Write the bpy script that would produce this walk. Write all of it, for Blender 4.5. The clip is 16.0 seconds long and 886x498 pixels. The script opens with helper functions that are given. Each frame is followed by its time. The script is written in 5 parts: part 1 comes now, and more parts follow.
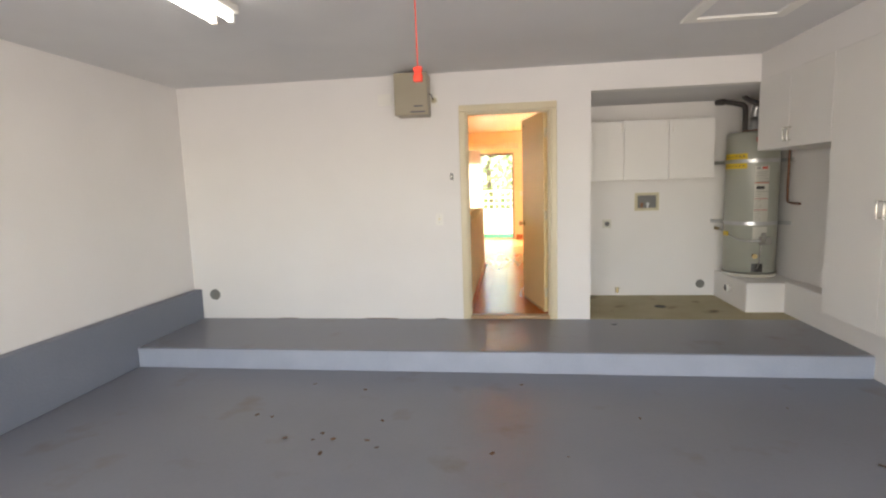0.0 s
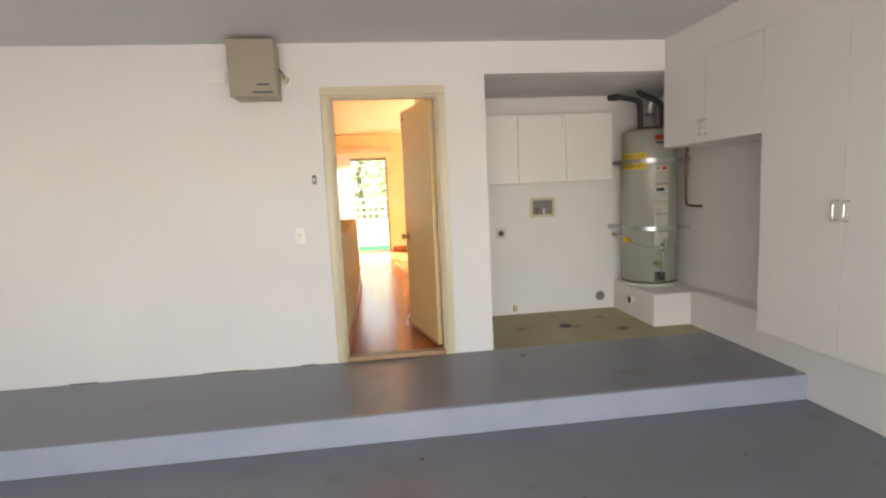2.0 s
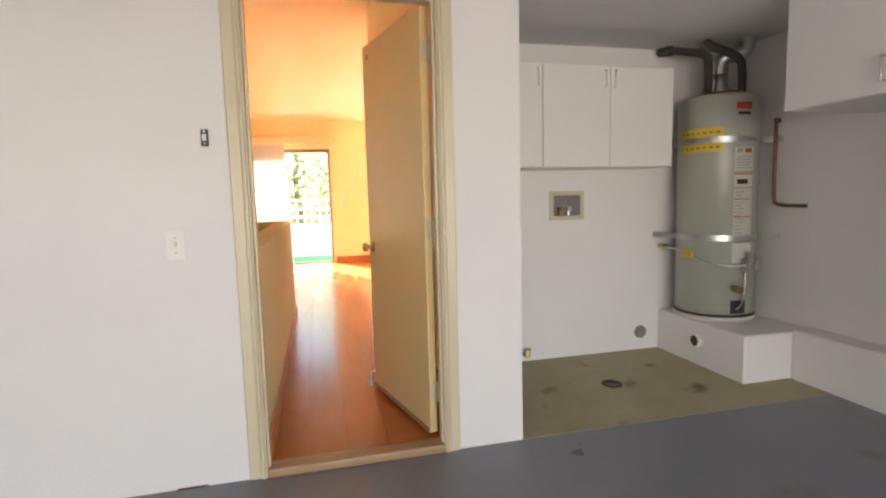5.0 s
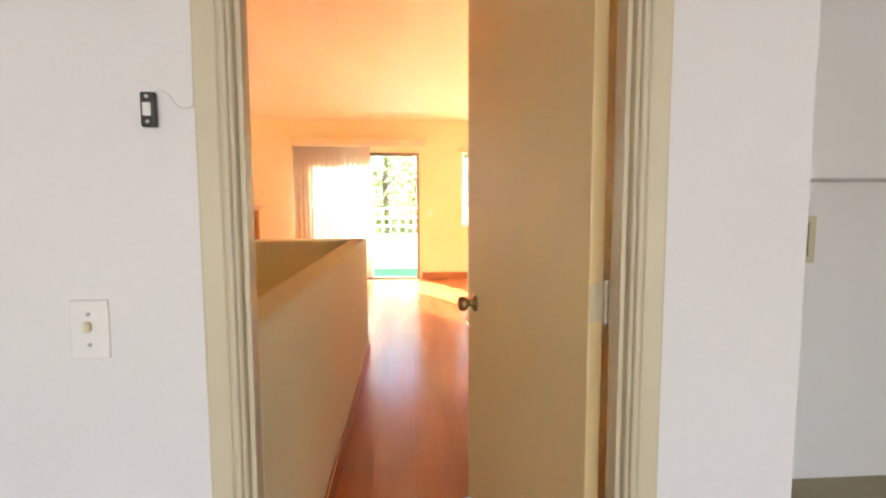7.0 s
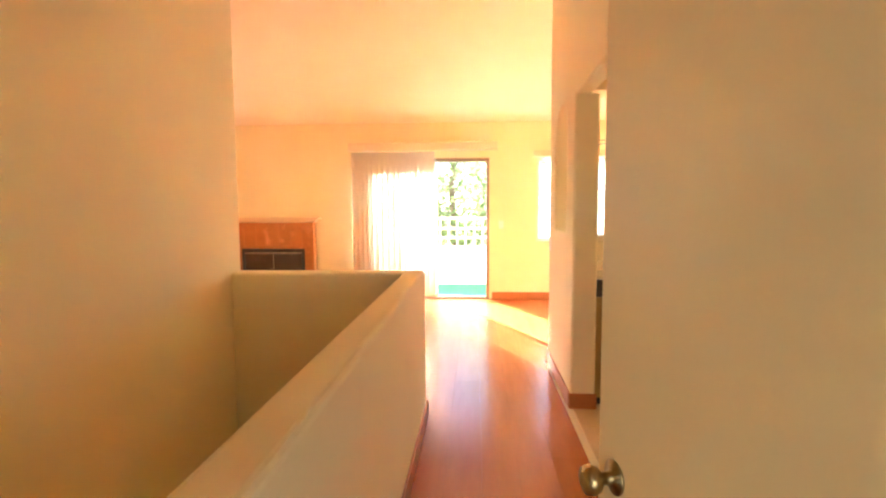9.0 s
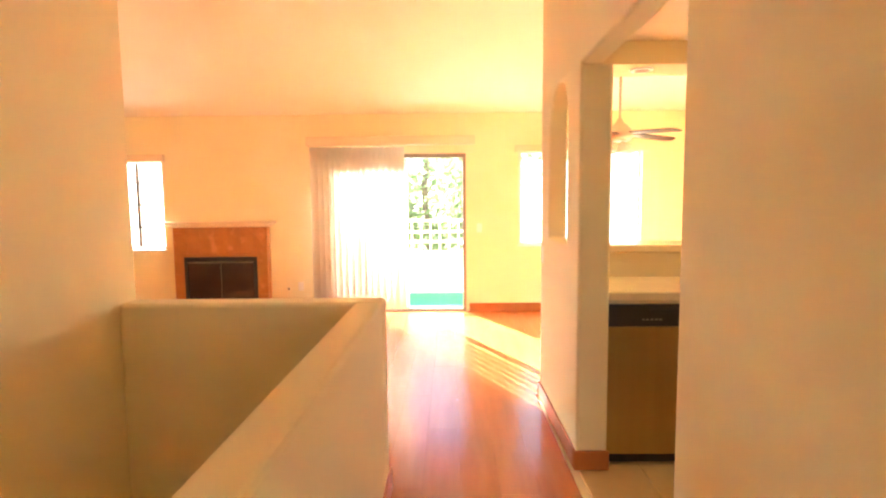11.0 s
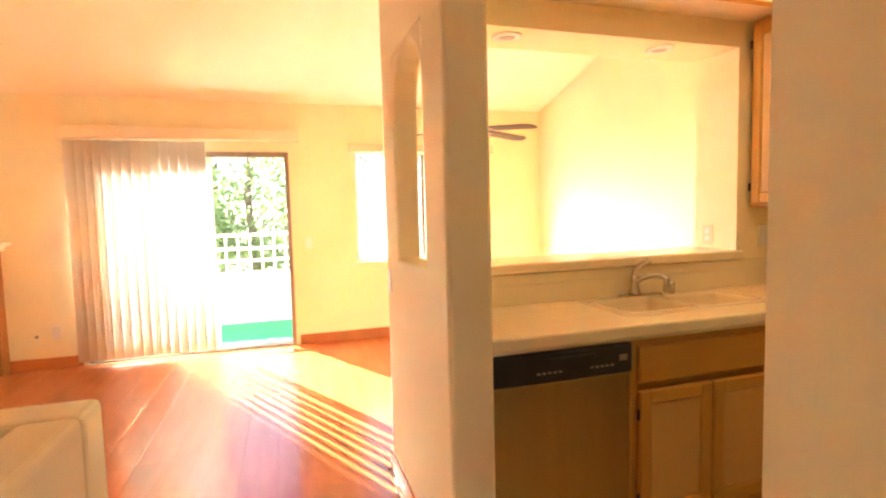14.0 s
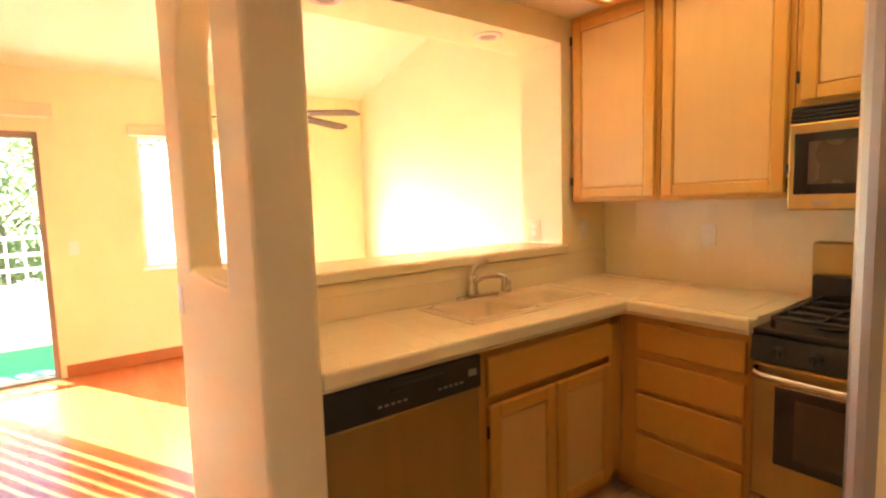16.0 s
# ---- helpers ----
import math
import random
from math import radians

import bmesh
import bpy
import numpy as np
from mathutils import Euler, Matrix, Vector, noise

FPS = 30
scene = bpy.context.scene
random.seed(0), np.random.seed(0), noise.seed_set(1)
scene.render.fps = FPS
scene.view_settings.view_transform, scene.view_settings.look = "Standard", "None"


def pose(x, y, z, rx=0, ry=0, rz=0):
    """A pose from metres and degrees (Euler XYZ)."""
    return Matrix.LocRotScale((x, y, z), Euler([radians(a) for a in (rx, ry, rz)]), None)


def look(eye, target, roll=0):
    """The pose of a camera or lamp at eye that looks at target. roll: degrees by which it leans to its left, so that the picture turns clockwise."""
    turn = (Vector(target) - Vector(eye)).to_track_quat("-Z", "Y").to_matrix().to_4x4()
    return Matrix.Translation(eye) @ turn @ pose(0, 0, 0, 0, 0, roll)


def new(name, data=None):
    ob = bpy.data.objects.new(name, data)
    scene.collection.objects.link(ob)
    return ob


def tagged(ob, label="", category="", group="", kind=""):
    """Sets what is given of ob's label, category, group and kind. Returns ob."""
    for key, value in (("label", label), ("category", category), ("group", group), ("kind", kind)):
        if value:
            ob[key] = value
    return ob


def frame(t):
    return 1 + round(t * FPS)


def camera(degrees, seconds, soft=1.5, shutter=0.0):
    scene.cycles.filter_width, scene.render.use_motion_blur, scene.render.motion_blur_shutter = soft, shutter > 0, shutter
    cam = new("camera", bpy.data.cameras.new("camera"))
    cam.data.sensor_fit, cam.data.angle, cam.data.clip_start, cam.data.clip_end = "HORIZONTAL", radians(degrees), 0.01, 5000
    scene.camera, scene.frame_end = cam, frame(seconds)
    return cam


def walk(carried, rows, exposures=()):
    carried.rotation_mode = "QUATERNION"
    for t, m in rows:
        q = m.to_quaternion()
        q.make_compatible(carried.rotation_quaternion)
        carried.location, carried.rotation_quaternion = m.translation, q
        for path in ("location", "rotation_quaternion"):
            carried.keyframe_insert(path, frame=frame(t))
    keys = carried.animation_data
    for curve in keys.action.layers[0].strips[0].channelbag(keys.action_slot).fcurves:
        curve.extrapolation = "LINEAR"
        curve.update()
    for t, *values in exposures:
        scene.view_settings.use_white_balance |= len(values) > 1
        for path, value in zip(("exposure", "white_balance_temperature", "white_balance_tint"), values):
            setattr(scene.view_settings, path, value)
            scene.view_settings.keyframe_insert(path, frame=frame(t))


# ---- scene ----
cam = camera(82.0, 16.0, soft=2.2)
PATH = [
    (0, (0.138, 0.177, 1.527), (-0.123, 2.145, 1.280), -1.79),
    (0.5, (0.101, 0.432, 1.506), (-0.038, 2.414, 1.272), -1.62),
    (1, (0.091, 0.658, 1.490), (0.082, 2.645, 1.262), -1.66),
    (1.5, (0.101, 0.929, 1.502), (0.200, 2.913, 1.272), -2.07),
    (2, (0.061, 1.243, 1.495), (0.295, 3.215, 1.264), -2.57),
    (2.5, (-0.002, 1.534, 1.506), (0.362, 3.486, 1.265), -2.86),
    (3, (0.004, 1.820, 1.487), (0.480, 3.749, 1.251), -2.55),
    (5.5, (-0.002, 3.296, 1.352), (0.445, 5.235, 1.150), -0.77),
    (6, (0.033, 3.590, 1.375), (0.376, 5.549, 1.160), -1.05),
    (6.5, (0.071, 3.874, 1.397), (0.304, 5.850, 1.191), -0.95),
    (7, (0.065, 4.179, 1.435), (0.201, 6.166, 1.256), -0.18),
    (7.5, (0.077, 4.442, 1.450), (0.114, 6.435, 1.291), -0.10),
    (8, (0.079, 4.765, 1.492), (0.024, 6.758, 1.329), -0.11),
    (8.5, (0.066, 4.931, 1.538), (-0.062, 6.920, 1.370), -0.32),
    (11, (0.040, 5.877, 1.590), (0.013, 7.870, 1.417), -0.57),
    (11.5, (0.053, 6.066, 1.584), (0.110, 8.057, 1.404), -0.61),
    (12, (0.075, 6.238, 1.573), (0.190, 8.226, 1.393), -0.67),
    (12.5, (0.075, 6.395, 1.583), (0.279, 8.377, 1.410), -0.63),
    (13, (0.104, 6.568, 1.579), (0.398, 8.540, 1.421), -1.08),
    (13.5, (0.140, 6.719, 1.593), (0.571, 8.666, 1.440), -1.74),
    (14, (0.180, 6.843, 1.588), (0.770, 8.749, 1.440), -1.48),
    (14.5, (0.207, 6.956, 1.582), (0.939, 8.811, 1.421), -0.91),
    (15, (0.224, 7.043, 1.585), (1.108, 8.828, 1.411), -0.67),
    (15.5, (0.261, 7.102, 1.587), (1.306, 8.797, 1.403), -1.04),
    (16, (0.310, 7.180, 1.595), (1.512, 8.767, 1.406), -1.71),
]
EXPOSURES = [(0.0, 3.72, 7000, 13), (3.0, 3.72, 7000, 13), (6.5, 3.72, 6700, 15), (8.7, 3.92, 6500, 11), (11.0, 3.96, 6450, 10), (14.0, 3.74, 6400, 10), (16.0, 3.69, 6400, 11)]
walk(cam, [(t, look(eye, target, roll)) for t, eye, target, roll in PATH], EXPOSURES)

# ---- world, sun, large lights ----
world = bpy.data.worlds.new("sky")
scene.world = world
world.use_nodes = True
SUN_DIR = Vector((-0.455, 0.890, 0.0)).normalized()
SUN_ELEV = radians(27.5)
wn = world.node_tree
sky = wn.nodes.new("ShaderNodeTexSky")
sky.sky_type = "NISHITA"
sky.sun_disc = False
sky.ozone_density = 4.0
sky.dust_density = 0.2
sky.sun_elevation = SUN_ELEV
sky.sun_rotation = math.atan2(SUN_DIR.x, SUN_DIR.y)
bg = wn.nodes["Background"]
bg.inputs["Strength"].default_value = 0.05
wn.links.new(sky.outputs[0], bg.inputs[0])
scene.cycles.max_bounces = 16
scene.cycles.diffuse_bounces = 10


def lamp(name, kind, m, energy, color, size=None, size_y=None):
    data = bpy.data.lights.new(name, kind)
    data.energy, data.color = energy, color
    if kind == "AREA":
        data.shape, data.size, data.size_y = "RECTANGLE", size, size_y
    ob = new(name, data)
    ob.matrix_world = m
    return ob


sun_to = Vector((SUN_DIR.x * math.cos(SUN_ELEV), SUN_DIR.y * math.cos(SUN_ELEV), math.sin(SUN_ELEV)))
sun = lamp("sun", "SUN", look((0, 0, 0), -sun_to), 5.0, (1.0, 0.945, 0.87))
sun.data.angle = radians(0.53)
# daylight of the open garage door, behind the walk's start
lamp("daylight_garage_door", "AREA", look((0.3, -1.55, 0.95), (0.3, 4.0, 0.05)), 10.8, (1.0, 0.89, 0.765), 4.8, 1.7)
# daylight in the window openings
lamp("daylight_window_right", "AREA", look((1.69, 12.60, 1.66), (1.69, 9.0, 0.9)), 0.8, (1.0, 0.95, 0.86), 1.5, 1.15)
lamp("daylight_window_left", "AREA", look((-4.0, 12.60, 1.66), (-4.0, 9.0, 0.9)), 2.4, (1.0, 0.95, 0.86), 0.75, 1.15)
lamp("daylight_fixed_pane", "AREA", look((-1.1, 12.62, 1.22), (-1.1, 9.0, 0.8)), 2.0, (1.0, 0.95, 0.86), 1.05, 1.9)

# ---- materials ----


def surface(name, c1, c2, rough=0.6, scale=3.0, fine=60.0, bump=0.05, metal=0.0, rough_var=0.08, vary=0.0, coat=0.0, stretch=(1, 1, 1), stain=None, stain_at=0.62, transmission=0.0, alpha=1.0):
    """Two-scale noise between two colours, with a fine relief; vary: spread of value from piece to piece."""
    m = bpy.data.materials.new(name)
    m.use_nodes = True
    nt = m.node_tree
    n, l = nt.nodes, nt.links
    p = n["Principled BSDF"]
    geo = n.new("ShaderNodeNewGeometry")
    mp = n.new("ShaderNodeMapping")
    mp.inputs["Scale"].default_value = stretch
    l.new(geo.outputs["Position"], mp.inputs[0])
    big, small = n.new("ShaderNodeTexNoise"), n.new("ShaderNodeTexNoise")
    big.inputs["Scale"].default_value, big.inputs["Detail"].default_value = scale, 4
    small.inputs["Scale"].default_value, small.inputs["Detail"].default_value = fine, 3
    l.new(mp.outputs[0], big.inputs["Vector"])
    l.new(mp.outputs[0], small.inputs["Vector"])
    mix = n.new("ShaderNodeMix")
    mix.data_type = "RGBA"
    mix.inputs[6].default_value, mix.inputs[7].default_value = (*c1, 1), (*c2, 1)
    add = n.new("ShaderNodeMath")
    add.operation = "MULTIPLY_ADD"
    add.inputs[1].default_value = 0.35
    l.new(small.outputs["Fac"], add.inputs[0])
    sc = n.new("ShaderNodeMath")
    sc.operation = "MULTIPLY_ADD"
    sc.inputs[1].default_value, sc.inputs[2].default_value = 1.6, -0.48
    l.new(big.outputs["Fac"], sc.inputs[0])
    l.new(sc.outputs[0], add.inputs[2])
    cl = n.new("ShaderNodeClamp")
    l.new(add.outputs[0], cl.inputs[0])
    l.new(cl.outputs[0], mix.inputs[0])
    out = mix.outputs[2]
    if stain:
        sn = n.new("ShaderNodeTexNoise")
        sn.inputs["Scale"].default_value, sn.inputs["Detail"].default_value = scale * 0.7 + 1.3, 6
        l.new(geo.outputs["Position"], sn.inputs["Vector"])
        rp = n.new("ShaderNodeMapRange")
        rp.inputs[1].default_value, rp.inputs[2].default_value = stain_at, stain_at + 0.12
        l.new(sn.outputs["Fac"], rp.inputs[0])
        ms = n.new("ShaderNodeMix")
        ms.data_type = "RGBA"
        ms.inputs[7].default_value = (*stain, 1)
        l.new(rp.outputs[0], ms.inputs[0])
        l.new(out, ms.inputs[6])
        out = ms.outputs[2]
    if vary:
        info = n.new("ShaderNodeObjectInfo")
        hsv = n.new("ShaderNodeHueSaturation")
        mr = n.new("ShaderNodeMapRange")
        mr.inputs[3].default_value, mr.inputs[4].default_value = 1 - vary, 1 + vary
        l.new(info.outputs["Random"], mr.inputs[0])
        l.new(mr.outputs[0], hsv.inputs["Value"])
        l.new(out, hsv.inputs["Color"])
        out = hsv.outputs[0]
    l.new(out, p.inputs["Base Color"])
    rr = n.new("ShaderNodeMapRange")
    rr.inputs[3].default_value, rr.inputs[4].default_value = max(0.02, rough - rough_var), min(1, rough + rough_var)
    l.new(big.outputs["Fac"], rr.inputs[0])
    l.new(rr.outputs[0], p.inputs["Roughness"])
    p.inputs["Metallic"].default_value = metal
    p.inputs["Coat Weight"].default_value = coat
    p.inputs["Coat Roughness"].default_value = 0.13
    p.inputs["Transmission Weight"].default_value = transmission
    p.inputs["Alpha"].default_value = alpha
    if bump:
        b = n.new("ShaderNodeBump")
        b.inputs["Strength"].default_value, b.inputs["Distance"].default_value = bump, 0.01
        l.new(small.outputs["Fac"], b.inputs["Height"])
        l.new(b.outputs[0], p.inputs["Normal"])
    return m


def glow(name, color, strength):
    m = bpy.data.materials.new(name)
    m.use_nodes = True
    p = m.node_tree.nodes["Principled BSDF"]
    p.inputs["Base Color"].default_value = (*color, 1)
    p.inputs["Emission Color"].default_value = (*color, 1)
    p.inputs["Emission Strength"].default_value = strength
    return m


M = {}
M["garage_wall"] = surface("garage_wall_paint", (0.80, 0.785, 0.775), (0.74, 0.725, 0.715), 0.75, 1.2, 90, 0.12)
M["garage_ceiling"] = surface("garage_ceiling_paint", (0.70, 0.70, 0.70), (0.63, 0.63, 0.64), 0.85, 1.5, 110, 0.15)
M["grey_floor"] = surface("grey_floor_paint", (0.168, 0.178, 0.212), (0.218, 0.228, 0.262), 0.33, 1.6, 40, 0.05, rough_var=0.12, stain=(0.165, 0.15, 0.145), stain_at=0.60)
M["curb_grey"] = surface("curb_grey_paint", (0.165, 0.185, 0.235), (0.21, 0.23, 0.28), 0.6, 2.0, 60, 0.25)
# platform front: a paler, bluer grey than its top
M["riser_grey"] = surface("riser_pale_grey", (0.30, 0.335, 0.41), (0.37, 0.405, 0.48), 0.55, 4.0, 50, 0.25)
M["concrete"] = surface("bare_concrete", (0.33, 0.285, 0.165), (0.46, 0.41, 0.28), 0.75, 3.2, 30, 0.3, stain=(0.15, 0.12, 0.07), stain_at=0.59)
M["trim"] = surface("door_trim_paint", (0.66, 0.585, 0.415), (0.60, 0.525, 0.37), 0.35, 3, 30, 0.03)
M["door"] = surface("door_paint", (0.76, 0.59, 0.305), (0.72, 0.55, 0.28), 0.52, 2, 60, 0.05)
M["cream"] = surface("cream_wall_paint", (0.845, 0.768, 0.52), (0.805, 0.728, 0.48), 0.8, 1.3, 130, 0.07)
M["cream_ceiling"] = surface("cream_ceiling_paint", (0.84, 0.77, 0.62), (0.81, 0.74, 0.59), 0.85, 1.5, 80, 0.3)
M["plank"] = surface("orange_laminate", (0.47, 0.152, 0.042), (0.36, 0.105, 0.028), 0.24, 2.2, 26, 0.012, vary=0.05, rough_var=0.01, coat=0.12, stretch=(6, 0.7, 1))
M["plank"].node_tree.nodes["Principled BSDF"].inputs["Specular IOR Level"].default_value = 0.36
M["skirting"] = surface("orange_wood_trim", (0.48, 0.17, 0.045), (0.38, 0.12, 0.03), 0.4, 3, 30, 0.03)
M["oak"] = surface("light_oak", (0.62, 0.345, 0.06), (0.57, 0.305, 0.05), 0.42, 3, 30, 0.03, stretch=(9, 9, 1.0))
M["oak_panel"] = surface("light_oak_panel", (0.68, 0.445, 0.16), (0.64, 0.41, 0.14), 0.45, 3, 30, 0.04, stretch=(9, 9, 1.0))
M["oak_side"] = surface("light_oak_across", (0.63, 0.345, 0.055), (0.58, 0.31, 0.048), 0.42, 3, 30, 0.05, stretch=(1.0, 9, 9))
M["white_cab"] = surface("white_melamine", (0.78, 0.77, 0.75), (0.74, 0.73, 0.71), 0.45, 1.5, 50, 0.02)
# neutral steel with the warm room's reflection put into its amber base
M["steel"] = surface("brushed_steel", (0.50, 0.36, 0.14), (0.46, 0.33, 0.125), 0.36, 2, 60, 0.0, metal=1.0, stretch=(12, 12, 0.4))
M["chrome"] = surface("chrome", (0.68, 0.66, 0.62), (0.6, 0.58, 0.55), 0.16, 4, 50, 0.0, metal=1.0)
M["galvanised"] = surface("galvanised_steel", (0.62, 0.63, 0.64), (0.45, 0.46, 0.47), 0.35, 14, 60, 0.05, metal=1.0)
M["brass"] = surface("worn_brass", (0.45, 0.34, 0.16), (0.33, 0.24, 0.11), 0.3, 10, 60, 0.02, metal=1.0)
M["copper"] = surface("dull_copper", (0.30, 0.14, 0.08), (0.16, 0.08, 0.05), 0.5, 10, 60, 0.05, metal=0.7)
M["black"] = surface("black_plastic", (0.022, 0.020, 0.019), (0.03, 0.028, 0.026), 0.3, 5, 80, 0.02)
M["black_iron"] = surface("black_enamel", (0.014, 0.013, 0.013), (0.025, 0.023, 0.022), 0.42, 9, 80, 0.06)
M["dark_glass"] = surface("dark_glass", (0.012, 0.010, 0.009), (0.016, 0.013, 0.012), 0.06, 2, 30, 0.0)
M["screen"] = surface("oven_screen", (0.075, 0.055, 0.03), (0.055, 0.04, 0.022), 0.3, 2, 300, 0.0)
M["insulation"] = surface("dark_pipe_insulation", (0.05, 0.045, 0.045), (0.09, 0.08, 0.075), 0.85, 12, 90, 0.4)
M["heater"] = surface("grey_green_enamel", (0.40, 0.41, 0.355), (0.36, 0.37, 0.32), 0.32, 2, 50, 0.02)
M["yellow"] = surface("yellow_tape", (0.72, 0.53, 0.03), (0.66, 0.46, 0.03), 0.45, 6, 60, 0.05)
M["label_white"] = surface("label_white", (0.62, 0.61, 0.55), (0.58, 0.57, 0.51), 0.5, 8, 60, 0.0)
M["label_red"] = surface("label_red", (0.55, 0.07, 0.04), (0.5, 0.06, 0.03), 0.5, 8, 60, 0.0)
M["label_grey"] = surface("label_grey", (0.34, 0.33, 0.30), (0.3, 0.29, 0.27), 0.5, 8, 60, 0.0)
M["ink_blue"] = surface("dark_blue_print", (0.06, 0.06, 0.11), (0.05, 0.05, 0.09), 0.5, 8, 60, 0.0)
M["opener"] = surface("tan_enamel", (0.36, 0.32, 0.24), (0.32, 0.28, 0.21), 0.4, 3, 60, 0.02)
M["red_plastic"] = surface("red_plastic", (0.75, 0.05, 0.02), (0.7, 0.04, 0.02), 0.4, 6, 60, 0.0)
M["white_plastic"] = surface("white_plastic", (0.82, 0.81, 0.77), (0.8, 0.79, 0.75), 0.35, 6, 60, 0.0)
M["ivory"] = surface("ivory_plastic", (0.72, 0.64, 0.42), (0.7, 0.62, 0.4), 0.4, 6, 60, 0.0)
M["beige_frame"] = surface("beige_plastic", (0.60, 0.55, 0.38), (0.56, 0.51, 0.35), 0.45, 6, 60, 0.0)
M["counter_tile"] = surface("cream_glazed_tile", (0.85, 0.78, 0.57), (0.81, 0.74, 0.53), 0.22, 6, 40, 0.03, vary=0.004)
M["grout"] = surface("grout", (0.79, 0.72, 0.52), (0.75, 0.68, 0.48), 0.85, 8, 90, 0.1)
M["floor_tile"] = surface("beige_floor_tile", (0.62, 0.49, 0.28), (0.54, 0.42, 0.23), 0.35, 5, 40, 0.05, vary=0.05)
M["sink"] = surface("cream_enamel", (0.76, 0.68, 0.50), (0.72, 0.64, 0.47), 0.15, 4, 40, 0.0)
M["fire_tile"] = surface("brown_stone_tile", (0.48, 0.205, 0.05), (0.36, 0.135, 0.03), 0.4, 7, 40, 0.1, vary=0.05, stain=(0.56, 0.25, 0.08), stain_at=0.56)
M["mantel"] = surface("cream_mantel", (0.80, 0.64, 0.46), (0.76, 0.6, 0.43), 0.5, 3, 50, 0.05)
# surface of the unseen stairwell floor, kept pale to bounce light
M["carpet"] = surface("pale_bounce_floor", (0.80, 0.76, 0.66), (0.74, 0.70, 0.60), 0.95, 6, 200, 0.4)
M["fridge"] = surface("stainless_fridge", (0.40, 0.385, 0.375), (0.36, 0.345, 0.335), 0.34, 2, 60, 0.0, metal=0.85, stretch=(12, 12, 0.4))
M["blind"] = surface("white_vinyl_slat", (0.82, 0.78, 0.72), (0.78, 0.74, 0.68), 0.6, 3, 80, 0.1)
M["alu"] = surface("bronze_aluminium", (0.30, 0.25, 0.19), (0.26, 0.21, 0.16), 0.45, 4, 60, 0.02, metal=0.4)
M["alu_pale"] = surface("pale_aluminium", (0.42, 0.38, 0.31), (0.38, 0.34, 0.28), 0.5, 4, 60, 0.02)
M["white_frame"] = surface("white_window_frame", (0.74, 0.70, 0.62), (0.70, 0.66, 0.58), 0.45, 4, 60, 0.02)
M["green_carpet"] = surface("green_turf", (0.012, 0.20, 0.085), (0.02, 0.28, 0.13), 0.95, 8, 160, 0.5)
M["white_rail"] = surface("white_rail_paint", (0.80, 0.80, 0.80), (0.76, 0.76, 0.76), 0.5, 4, 60, 0.05)
M["stucco"] = surface("white_stucco", (0.78, 0.77, 0.74), (0.74, 0.73, 0.70), 0.9, 3, 60, 0.4)
M["leaf"] = surface("green_leaves", (0.11, 0.16, 0.05), (0.17, 0.22, 0.08), 0.55, 2, 20, 0.0, vary=0.15)
ln = M["leaf"].node_tree
lt = ln.nodes.new("ShaderNodeBsdfTranslucent")
lt.inputs[0].default_value = (0.38, 0.50, 0.24, 1)
lm = ln.nodes.new("ShaderNodeMixShader")
lm.inputs[0].default_value = 0.5
ln.links.new(ln.nodes["Principled BSDF"].outputs[0], lm.inputs[1])
ln.links.new(lt.outputs[0], lm.inputs[2])
ln.links.new(lm.outputs[0], ln.nodes["Material Output"].inputs[0])
M["bark"] = surface("brown_bark", (0.20, 0.15, 0.10), (0.28, 0.21, 0.15), 0.9, 6, 40, 0.6)
M["ground"] = surface("dry_ground", (0.30, 0.27, 0.21), (0.24, 0.22, 0.16), 0.95, 0.5, 10, 0.3)
M["driveway"] = surface("driveway_concrete", (0.36, 0.35, 0.33), (0.30, 0.29, 0.27), 0.85, 1, 30, 0.3)
M["dead_leaf"] = surface("dead_leaf", (0.16, 0.09, 0.05), (0.10, 0.06, 0.035), 0.8, 20, 90, 0.1, vary=0.3)
M["smoked_glass"] = surface("smoked_glass", (0.055, 0.028, 0.014), (0.03, 0.016, 0.009), 0.12, 4, 30, 0.0)
M["fan_blade"] = surface("grey_fan_blade", (0.06, 0.05, 0.046), (0.042, 0.036, 0.034), 0.4, 4, 40, 0.03)
M["nickel"] = surface("brushed_nickel", (0.55, 0.46, 0.36), (0.5, 0.42, 0.33), 0.3, 4, 40, 0.0, metal=1.0)
M["frosted"] = surface("frosted_glass", (0.85, 0.80, 0.70), (0.83, 0.78, 0.68), 0.5, 4, 40, 0.0)
M["plastic_dark_grey"] = surface("grey_cover", (0.16, 0.16, 0.16), (0.22, 0.22, 0.21), 0.6, 8, 60, 0.1)
M["threshold"] = surface("wooden_threshold", (0.42, 0.27, 0.15), (0.34, 0.21, 0.11), 0.4, 6, 40, 0.08, stretch=(1, 8, 8))
M["tube"] = glow("fluorescent_tube", (1.0, 0.97, 0.9), 0.8)
M["panel_glow"] = glow("light_diffuser", (1.0, 0.70, 0.34), 0.16)
glass = bpy.data.materials.new("window_glass")
glass.use_nodes = True
gp = glass.node_tree.nodes["Principled BSDF"]
gp.inputs["Transmission Weight"].default_value = 1.0
gp.inputs["Roughness"].default_value = 0.0
gp.inputs["IOR"].default_value = 1.45
M["glass"] = glass

# ---- mesh helpers ----


